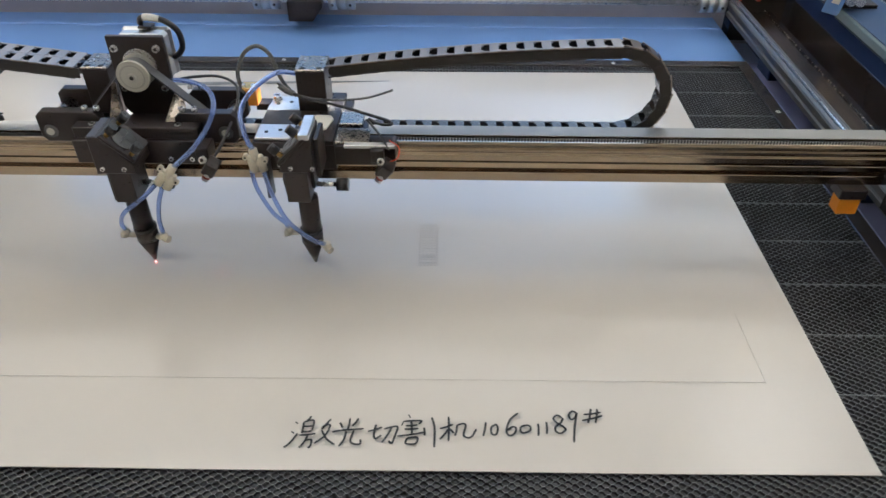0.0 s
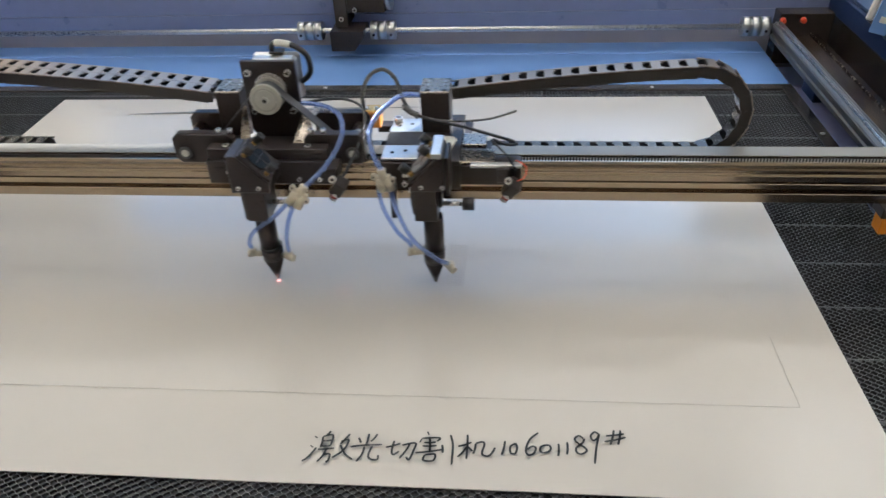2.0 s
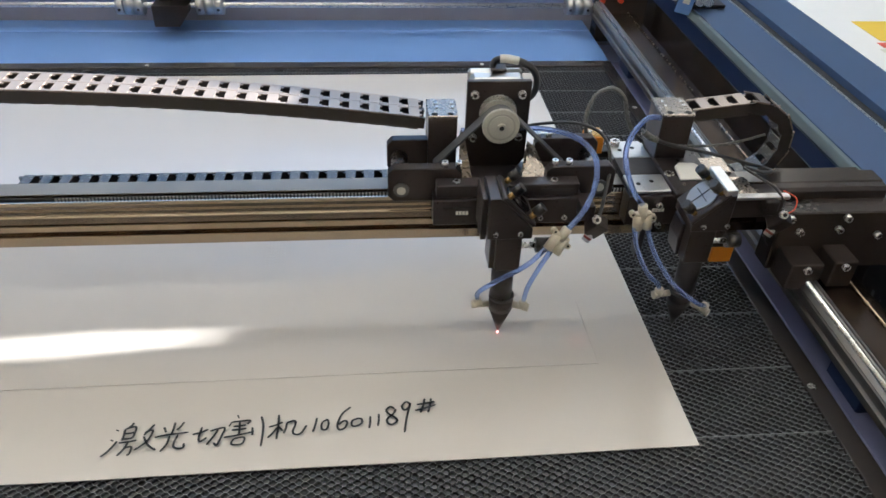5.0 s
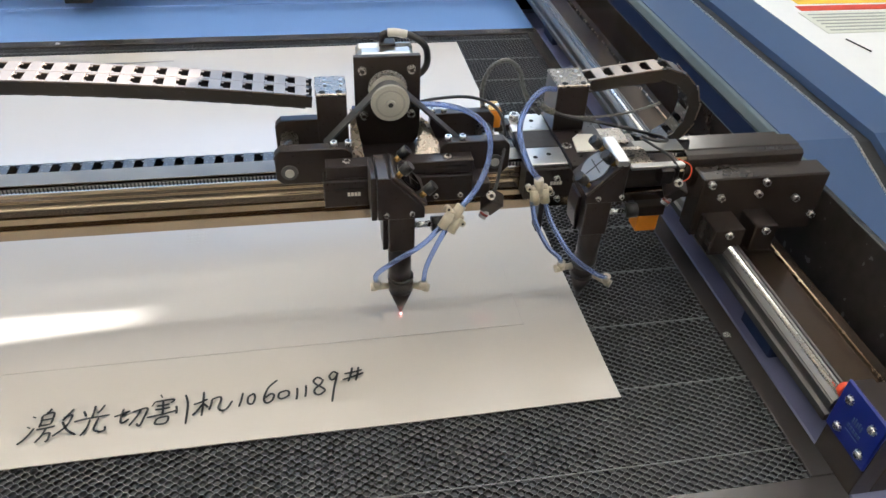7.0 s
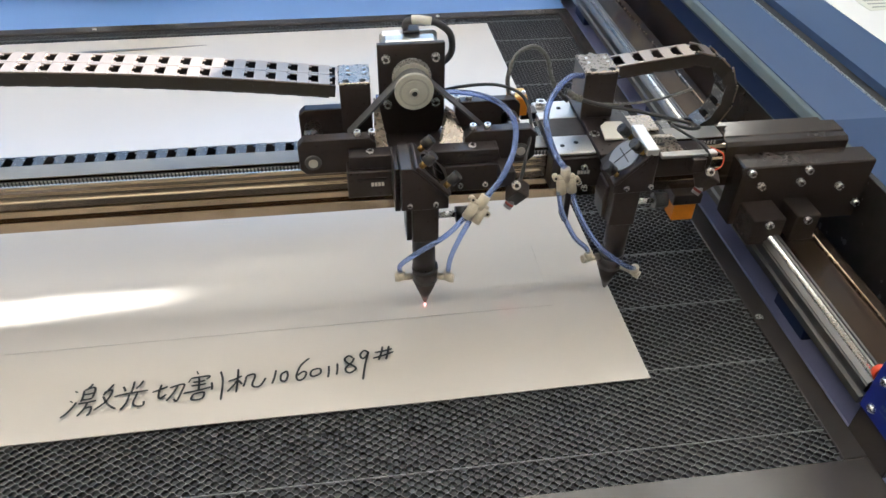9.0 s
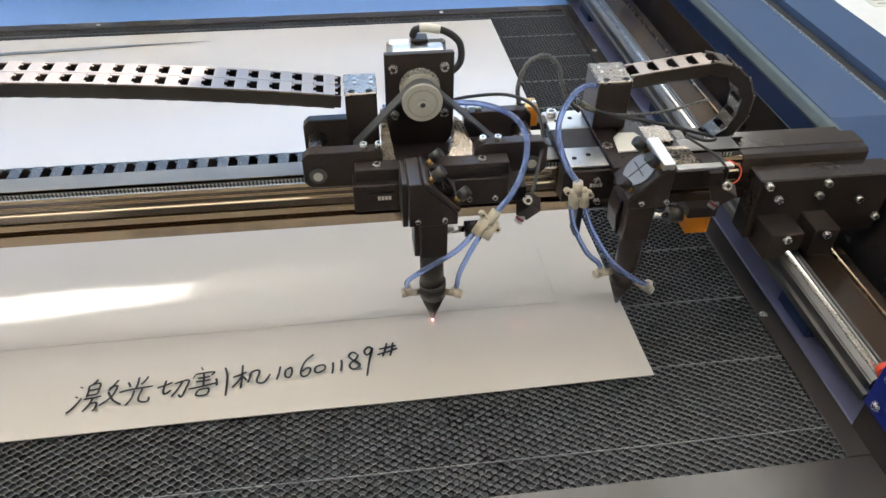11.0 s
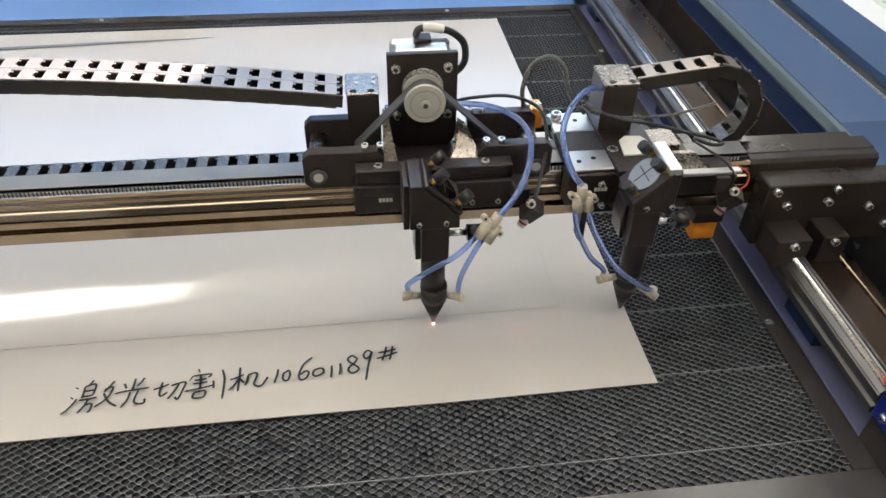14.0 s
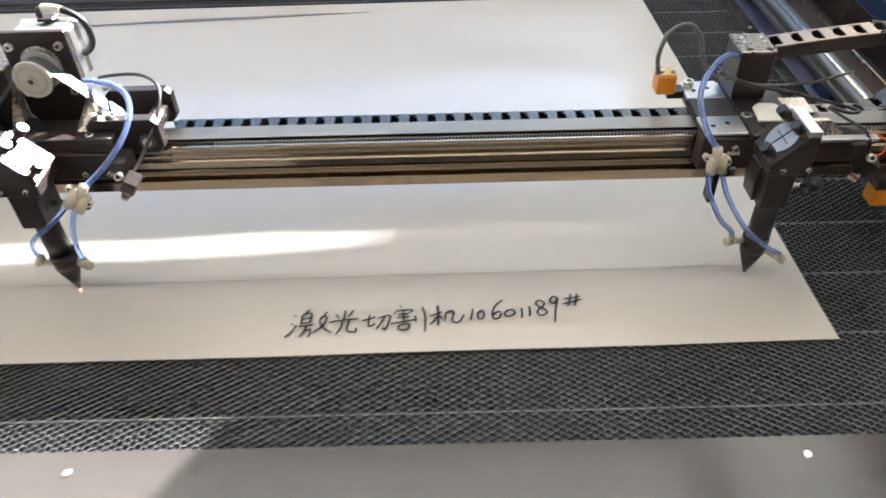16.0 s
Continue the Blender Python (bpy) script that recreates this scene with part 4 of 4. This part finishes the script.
def right_head():
    h = thing("laser_head", "black laser head with silver plates, orange sensor and blue hoses", "laser head", "laser heads on the beam")
    part("carriage", boxes((-0.062, 0.030, 0.036, 0.056, 0.112, 0.1463), (-0.060, 0.040, 0.0905, 0.142, 0.141, 0.1463)), BLACK, h)
    part("bridge", boxes((-0.060, 0.064, 0.0562, 0.0903, 0.142, 0.1463)), BLACK, h)
    bars(h, -0.036, 0.0358, 0.128, 4, 0.0026, 0.0040, 0.0006)
    for y0, y1, mat in ((0.040, 0.072, SILVER), (0.0725, 0.107, BLACK_DULL), (0.1075, 0.143, SILVER)):
        pl = part("top_plate", boxes((-0.060, -0.0185, y0, y1, 0.1465, 0.1503)), mat, h, "silver milled plate" if mat is SILVER else "")
        if mat is SILVER:
            for x in (-0.049, -0.034):
                part("hole", rods(((x, (y0 + y1) / 2 + (x + 0.04) * 0.3, 0.1503), (x, (y0 + y1) / 2 + (x + 0.04) * 0.3, 0.1508), 0.0024), seg=12), HOLE, pl)
    screw(h, (-0.052, 0.134, 0.1503), (0, 0, 1), 0.0055, 0.006)
    part("centre_plate", boxes((-0.0180, 0.030, 0.030, 0.150, 0.1465, 0.1525)), BLACK, h)
    screw(h, (-0.0125, 0.068, 0.1525), (0, 0, 1), 0.0055, 0.0012)
    part("cover_plate", prism(bmesh.new(), [(-0.006, 0.054), (0.019, 0.054), (0.024, 0.078), (0.020, 0.086), (0.004, 0.087), (-0.003, 0.080)], "z", 0.1527, 0.1550, 0.0005), WHITE, h, "pale chamfered cover plate")
    part("side_plate", boxes((0.0303, 0.058, 0.074, 0.104, 0.1465, 0.1505)), GREY_ANOD, h, "grey milled plate")
    flap = part("side_plate", boxes((0.0303, 0.068, 0.033, 0.0650, 0.1465, 0.1500)), GREY_ANOD, h, "grey milled plate")
    part("hole", rods(((0.050, 0.046, 0.1500), (0.050, 0.046, 0.1504), 0.0026), seg=12), HOLE, flap)
    part("arm", boxes((0.0303, 0.098, 0.030, 0.056, 0.122, 0.1463)), BLACK, h)
    part("arm_edge", boxes((0.0420, 0.0985, 0.0240, 0.0317, 0.1466, 0.1510)), SILVER, h)
    part("chain_post", boxes((-0.0190, 0.0145, 0.099, 0.139, 0.1527, 0.2015)), BLACK, h)
    top = part("chain_bracket", boxes((-0.0195, 0.0150, 0.0985, 0.1395, 0.2017, 0.2045)), GREY_ANOD, h, "grey metal bracket of the cable chain")
    for x in (-0.011, 0.0085):
        part("hole", rods(((x, 0.103, 0.2043), (x, 0.103, 0.2048), 0.0032), seg=14), HOLE, top)
        for y in (0.119, 0.129):
            part("screw", rods(((x, y, 0.2045), (x, y, 0.2056), 0.0017), seg=8), STEEL, top)
    optics(h, -1)
    part("link_bar", boxes((-0.050, -0.044, 0.020, 0.0355, 0.082, 0.130)), BLACK, h)
    for x, z in ((-0.034, 0.120), (-0.027, 0.112), (-0.030, 0.136)):
        screw(h, (x, 0.036, z), (0, -1, 0), 0.0032, 0.004)
    air_fitting(h, (-0.012, 0, 0.050), (-0.025, -0.002, 0.050))
    air_fitting(h, (0.010, -0.008, 0.0425), (0.020, -0.018, 0.0405))
    y_connector(h, (-0.054, 0.014, 0.137), (-0.15, 0.05, 1), (1, 0, 0.1))
    part("air_hose", one_hose([(-0.0605, 0.012, 0.126), (-0.056, 0.006, 0.105), (-0.042, 0.000, 0.078), (-0.0285, -0.002, 0.064), (-0.026, -0.002, 0.057)], 0.0025), HOSE, h, "clear blue air hose")
    part("air_hose", one_hose([(-0.0475, 0.012, 0.126), (-0.040, 0.002, 0.104), (-0.022, -0.016, 0.078), (0.004, -0.024, 0.058), (0.018, -0.020, 0.048)], 0.0025), HOSE, h, "clear blue air hose")
    part("air_hose", one_hose([(-0.056, 0.015, 0.150), (-0.064, 0.024, 0.160), (-0.0705, 0.040, 0.179), (-0.066, 0.060, 0.190), (-0.052, 0.080, 0.199), (-0.036, 0.094, 0.2035), (-0.020, 0.104, 0.198)], 0.0028), HOSE, h, "clear blue air hose")
    part("thumb_screw", rods(((0.012, 0.006, 0.112), (0.034, 0.006, 0.112), 0.0030), seg=12), STEEL, h)
    part("thumb_knob", rods(((0.034, 0.006, 0.112), (0.047, 0.006, 0.112), 0.0075), seg=18), PLASTIC, h, "black thumb knob")
    pointer(h, 0.088, 0.014, 0.128)
    part("pointer_lead", one_hose([(0.090, 0.014, 0.136), (0.101, 0.016, 0.140), (0.103, 0.022, 0.150), (0.092, 0.030, 0.154)], 0.0006), RED, h, "thin red wire")
    s = part("sensor", boxes((-0.0905, -0.0715, 0.114, 0.133, 0.151, 0.171)), ORANGE, h, "orange proximity sensor")
    part("sensor_face", boxes((-0.0898, -0.0722, 0.1145, 0.1325, 0.1712, 0.1735)), BRASS, s)
    for x in (-0.0865, -0.0755):
        part("screw", rods(((x, 0.119, 0.1735), (x, 0.119, 0.1765), 0.0022), seg=10), STEEL, s)
    part("sensor_arm", boxes((-0.076, -0.058, 0.120, 0.136, 0.1425, 0.1508)), BLACK, h)
    part("sensor_cable", one_hose([(-0.090, 0.120, 0.172), (-0.092, 0.124, 0.190), (-0.083, 0.132, 0.210), (-0.066, 0.132, 0.2185), (-0.052, 0.130, 0.208), (-0.046, 0.128, 0.188), (-0.038, 0.126, 0.172), (-0.026, 0.124, 0.160)], 0.0024), GREY_WIRE, h, "thin grey sensor cable")
    part("cable", one_hose([(-0.040, 0.096, 0.190), (-0.030, 0.096, 0.181), (-0.008, 0.092, 0.174), (0.022, 0.094, 0.170), (0.060, 0.096, 0.172), (0.092, 0.092, 0.184)], 0.0014), GREY_WIRE, h, "loose grey cable end")
    part("cable", one_hose([(-0.032, 0.094, 0.182), (-0.005, 0.090, 0.173), (0.030, 0.086, 0.167), (0.066, 0.074, 0.162), (0.088, 0.068, 0.158), (0.092, 0.060, 0.158), (0.080, 0.058, 0.159), (0.066, 0.068, 0.160)], 0.0019), WIRE, h, "bundled black cable")
    part("cable", one_hose([(0.064, 0.066, 0.160), (0.074, 0.050, 0.158), (0.084, 0.032, 0.156), (0.092, 0.022, 0.146)], 0.0014), WIRE, h, "thin black cable")
    part("cable_tie", one_hose([(-0.038, 0.0955, 0.187), (-0.030, 0.0945, 0.181), (-0.022, 0.0935, 0.178)], 0.0036), GREY_WIRE, h)
    return h


# ---------------------------------------------------------------- cable chains
PITCH = 0.0197


def link_mesh(width, rows):
    """One link: side cheeks with a hinge boss, an upper and a lower snap-on lid; rows chains side by side. Its length runs along x, its middle is the origin."""
    bm = bmesh.new()
    n, hh = rows, 0.0060
    for r in range(n):
        y0 = -width * n / 2 + r * width
        for a in (y0 + 0.0004, y0 + width - 0.0024):
            prism(bm, [(-0.0118, -hh), (0.0085, -hh), (0.0118, -hh + 0.003), (0.0118, hh - 0.003), (0.0085, hh), (-0.0118, hh)], "y", a + (0.0003 if a == y0 + 0.0004 else 0), a + 0.0020, 0)
        for face, out in ((y0 + 0.0004, -1), (y0 + width - 0.0004, 1)):
            rod(bm, (0.0075, face, 0), (0.0075, face + out * 0.0003, 0), 0.0030, seg=8)
        # lid tones: 1 carries the upper run's painted sheen, 2 is dimmer
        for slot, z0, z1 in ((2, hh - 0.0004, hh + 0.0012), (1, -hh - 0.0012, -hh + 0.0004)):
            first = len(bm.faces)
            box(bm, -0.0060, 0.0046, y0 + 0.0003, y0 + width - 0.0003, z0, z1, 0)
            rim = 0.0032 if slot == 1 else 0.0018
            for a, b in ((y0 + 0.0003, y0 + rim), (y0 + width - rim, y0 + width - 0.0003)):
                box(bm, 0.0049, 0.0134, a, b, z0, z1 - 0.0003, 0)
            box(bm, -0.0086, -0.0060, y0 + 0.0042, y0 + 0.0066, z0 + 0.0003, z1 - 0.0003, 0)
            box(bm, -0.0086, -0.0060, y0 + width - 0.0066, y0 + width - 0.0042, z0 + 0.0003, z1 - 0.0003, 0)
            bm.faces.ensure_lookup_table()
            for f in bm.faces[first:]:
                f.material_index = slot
    me = bpy.data.meshes.new("link")
    bm.to_mesh(me)
    bm.free()
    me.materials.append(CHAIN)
    me.materials.append(LID_LIT)
    me.materials.append(LID_DIM)
    return me


def chain_pose(s, x_fixed, x_head, z_low, z_head, rise, reach, length, sign):
    """Place and lean of the point s metres from the chain's fixed end. sign 1: the loop lies towards +x.
    The free run climbs by up to rise over its first reach metres, as a stiff chain does."""
    xf, xh = sign * x_fixed, sign * x_head

    def height(d):
        return z_head + rise * (1 - (1 - min(max(d, 0), reach) / reach) ** 2)
    lo, hi = max(xf, xh), max(xf, xh) + length
    for _ in range(50):
        c = (lo + hi) / 2
        z_top = height(c - xh)
        r = (z_top - z_low) / 2
        total = (c - xf) + math.pi * r + math.hypot(c - xh, z_top - z_head)
        lo, hi = (c, hi) if total < length else (lo, c)
    a = c - xf
    if s <= a:
        return sign * (xf + s), z_low, 0.0
    if s <= a + math.pi * r:
        t = (s - a) / r
        return sign * (c + r * 1.05 * math.sin(t)), z_low + r - r * math.cos(t), t
    u = min((s - a - math.pi * r) / math.hypot(c - xh, z_top - z_head), 1.02)
    d = (c - xh) * (1 - u)
    return sign * (xh + d), height(d), math.pi + math.atan2(height(d + 0.005) - height(d - 0.005), 0.010)


def cable_chain(name, label, mesh, count):
    ch = thing(name, label, "cable chain", "cable chains of the heads")
    links = []
    for _ in range(count):
        ob = new("link", mesh)
        ob.parent = ch
        links.append(ob)
    return ch, links


# ---------------------------------------------------------------- surroundings
def hall():
    def wall(name, *b, mat=None, label="pale plaster workshop wall", cat="wall"):
        ob = part(name, boxes(*b, bevel=0), mat or PLASTER, None, label, "structure")
        ob["category"] = cat
    wall("floor", (-7, 7, -5, 12, -0.95, -0.85), mat=CONCRETE, label="pale concrete workshop floor", cat="floor")
    wall("wall_hall_front", (-7, 7, -5.2, -5, -0.85, 4.8))
    wall("wall_hall_left", (-7.2, -7, -5, 6, -0.85, 4.8))
    wall("wall_hall_right", (7, 7.2, -5, 6, -0.85, 4.8))
    wall("ceiling", (-7.2, 7.2, -5.2, -2.4, 4.8, 5.0), (-7.2, 7.2, -1.2, 1.8998, 4.8, 5.0),
         (-7.2, 1.6798, 3.15, 4.18, 4.8, 5.0), (1.68, 1.90, 1.9, 4.6198, 4.8, 5.0), (3.08, 7.2, 1.9, 4.6198, 4.8, 5.0),
         (-7.2, 7.2, 4.62, 5.10, 4.8, 5.0), (-7.2, 7.2, 5.75, 6.1, 4.8, 5.0), label="pale workshop ceiling with roof lights", cat="ceiling")
    # unseen roof lights placed by reflections; the front strip is added fill light
    wall("roof_light", (-7.15, 7.15, -2.45, -1.15, 5.01, 5.015), (-7.15, 1.72, 1.85, 3.20, 5.01, 5.015), (-7.15, 1.72, 4.13, 4.67, 5.01, 5.015),
         (1.86, 3.13, 1.85, 4.67, 5.01, 5.015), (-7.15, 7.15, 5.05, 5.80, 5.01, 5.015), mat=FIBREGLASS, label="milky fibreglass roof lights, the front one an added fill light", cat="roof light")
    # unseen open side of the hall, added to shape sun and reflections: a wide gateway under a deep header, with a panel
    # that leaves a narrow slot and a window
    wall("wall_hall_back", (3.08, 7, 6.0, 6.012, 3.06, 3.669),
         (-7, -4.6, 6.0, 6.1, -0.85, 4.1498))
    wall("wall_hall_header", (-7, 7, 6.0, 6.1, 4.15, 4.7998), mat=PAPER_WHITE, label="unseen white header above the gateway")
    # the unseen panel beside it, whose narrow wedge-shaped slot shapes the sun streak
    slot = thing("sun_slot_panel", "unseen plaster panel beside the gateway, its slot shaping the sun", "wall", kind="structure")
    board = [(1.5, 2.92), (3.0798, 2.92), (3.0798, 3.6755), (2.92, 3.673), (2.80, 3.678), (1.5, 3.684)]
    part("panel_board", prism(bmesh.new(), board, "y", 6.0, 6.012, 0), PLASTER, slot)
    # added panes that dim the direct sun on the sheet
    part("pane", prism(bmesh.new(), [(1.5, 3.6988), (2.80, 3.6928), (2.92, 3.6898), (3.0798, 3.6802), (3.0798, 3.828), (1.5, 3.828)], "y", 6.004, 6.008, 0), DIM_PANE, slot, "unseen pane that dims the sun")
    part("pane", boxes((3.0802, 3.4598, 6.004, 6.008, 3.6692, 4.1496), (3.4602, 7, 6.004, 6.008, 3.6692, 3.7148), bevel=0), DIM_PANE, slot, "unseen pane that dims the sun")
    part("pane", boxes((3.4602, 7, 6.004, 6.008, 3.7152, 4.1496), bevel=0), CLEARER_PANE, slot, "unseen pane that dims the sun")
    # unseen blocks added to cut off the low sky in reflections
    wall("wall_outside", (-25, 25, 16.0, 16.3, -0.95, 8.3), mat=OUTER_WALL, label="unseen grey-brown wall across the yard, added to darken reflections")
    wall("wall_outside_high", (5.5, 10.5998, 15.5, 15.9, -0.95, 9.0), (10.6, 25, 15.5, 15.9, -0.95, 12.0), mat=OUTER_WALL, label="unseen tall grey-brown block, added to darken reflections on the right")
    wall("ground", (-60, 60, 12, 60, -0.96, -0.86), mat=CONCRETE, label="pale concrete yard", cat="ground")
    # white boards lying beside the machine
    pile = thing("cardboard_pile", "white printed cardboard lying beside the machine", "cardboard")
    part("board", boxes((0.55, 2.3, -0.2, 2.3, -0.849, -0.25), bevel=0.003), PAPER_WHITE, pile)
    part("print_band", boxes((1.24, 2.2, 1.63, 1.80, -0.2498, -0.2485)), YELLOW, pile, "yellow printed band")
    part("print_line", boxes((1.22, 2.2, 1.575, 1.615, -0.2498, -0.2485)), RED, pile, "red printed line")
    part("print_panel", boxes((1.20, 2.2, 1.40, 1.565, -0.2498, -0.2485)), CARD_PALE, pile, "pale printed panel")
    for k in range(6):
        part("text_bar", boxes((1.22, 2.1, 1.418 + k * 0.024, 1.424 + k * 0.024, -0.2483, -0.2475)), PRINT_GREY, pile)
    pen = thing("pen", "thin dark pen lying on the cardboard", "pen")
    part("barrel", rods(((1.225, 1.352, -0.2470), (1.245, 1.265, -0.2470), 0.002), seg=10), BLACK, pen)


cabinet()
cabinet_body()
y_rail()
drive_shaft()
corner_mirror()
sheet()
hall()
honeycomb()
GANTRY = gantry()
HEAD_L = left_head()
HEAD_R = right_head()
PULLEY = next(o for o in HEAD_L.children if o.name.startswith("pulley"))
CHAIN_R, LINKS_R = cable_chain("cable_chain", "black plastic cable chain looping beside the beam", link_mesh(0.025, 1), 49)
SIDE_CHAIN, SIDE_LINKS = cable_chain("cable_chain", "dusty black cable chain lying inside the cabinet", link_mesh(0.025, 1), 22)
for i, ob in enumerate(SIDE_LINKS):
    ob.matrix_world = pose(0.258, 0.20 + i * PITCH, -0.0376, 0, 0, 90)
CHAIN_L, LINKS_L = cable_chain("cable_chain", "double black plastic cable chain hanging from the motor head", link_mesh(0.0205, 2), 66)

# seconds, x of the motor head, x of the other head, y of the beam
TRAVEL = [
    (0, -0.7370, -0.5442, 0.2803), (1.0, -0.7370, -0.5442, 0.2803), (1.5, -0.7370, -0.5442, 0.2805), (1.6, -0.7300, -0.5372, 0.2808), (2.0, -0.6261, -0.4331, 0.2812), (2.5, -0.5037, -0.3106, 0.2812), (3.0, -0.3816, -0.1887, 0.2812),
    (3.5, -0.2596, -0.0668, 0.2808), (3.85, -0.1760, 0.0160, 0.2804), (4.0, -0.1643, 0.0258, 0.2803), (4.3, -0.1641, 0.0256, 0.2780), (4.5, -0.1641, 0.0255, 0.2582), (4.7, -0.1640, 0.0255, 0.2117), (5.1, -0.1640, 0.0255, 0.1450), (5.4, -0.1640, 0.0255, 0.1352),
    (6.8, -0.1640, 0.0255, 0.1352), (7.0, -0.1920, -0.0015, 0.1354), (7.2, -0.1928, -0.0021, 0.1354), (8.0, -0.1928, -0.0021, 0.1354), (8.4, -0.1992, -0.0086, 0.1354), (8.6, -0.1992, -0.0086, 0.1345), (9.0, -0.1991, -0.0085, 0.1209), (9.4, -0.1988, -0.0084, 0.1030), (9.8, -0.1986, -0.0084, 0.0936),
    (11.5, -0.1986, -0.0084, 0.0934), (14.0, -0.1986, -0.0084, 0.0934), (14.4, -0.2020, -0.0086, 0.0933), (14.5, -0.2124, -0.0088, 0.0933), (14.8, -0.3836, -0.0092, 0.0930), (15.0, -0.5010, -0.0094, 0.0926), (15.2, -0.6243, -0.0106, 0.0920),
    (15.4, -0.7200, -0.0118, 0.0917), (15.5, -0.7345, -0.0124, 0.0916), (15.7, -0.7300, -0.0346, 0.0911), (16.0, -0.7574, -0.0627, 0.0905)]


def travel(t):
    for a, b in zip(TRAVEL, TRAVEL[1:]):
        if t <= b[0]:
            k = (t - a[0]) / (b[0] - a[0])
            return [u + (v - u) * k for u, v in zip(a[1:], b[1:])]
    return TRAVEL[-1][1:]


def motions():
    walk(GANTRY, [(t, pose(0, g, 0)) for t, _, _, g in TRAVEL])
    walk(HEAD_L, [(t, pose(a, g, 0)) for t, a, _, g in TRAVEL])
    walk(HEAD_R, [(t, pose(b, g, 0)) for t, _, b, g in TRAVEL])
    walk(CHAIN_L, [(t, pose(0, g, 0)) for t, _, _, g in TRAVEL])
    walk(CHAIN_R, [(t, pose(0, g, 0)) for t, _, _, g in TRAVEL])
    times = [0, 1.5] + [round(1.6 + 0.2 * k, 2) for k in range(13)] + [4.3, 6.8, 6.9, 7.0, 7.2, 8.0, 8.4, 11.5, 14.0, 14.4] + [round(14.5 + 0.1 * k, 2) for k in range(16)]
    for i, ob in enumerate(LINKS_R):
        rows = []
        for t in times:
            _, b, _ = travel(t)
            x, z, lean = chain_pose(0.010 + i * PITCH, -0.660, b + 0.018, 0.1185, 0.1980, 0.027, 0.40, 0.010 + 48.6 * PITCH, 1)
            rows.append((t, pose(x, 0.1195, z, 0, -math.degrees(lean), 0)))
        walk(ob, rows)
    for i, ob in enumerate(LINKS_L):
        rows = []
        for t in times:
            a, _, _ = travel(t)
            x, z, lean = chain_pose(0.010 + i * PITCH, -0.95, a - 0.074, 0.1185, 0.1970, 0.0345, 0.50, 0.010 + 65.6 * PITCH, -1)
            rows.append((t, pose(x, 0.1195, z, 0, math.degrees(lean), 0)))
        walk(ob, rows)
    turn = []
    t = 0.0
    while t <= 16.0 + 1e-6:
        turn.append((t, pose(-0.001, 0.088, 0.2055, 0, math.degrees((travel(t)[0] + 0.737) / 0.0158), 0)))
        t = round(t + (1 / 30 if (1.5 <= t < 4.1 or t >= 14.3 or 6.7 <= t < 7.1) else 0.2), 5)
    walk(PULLEY, turn)


motions()
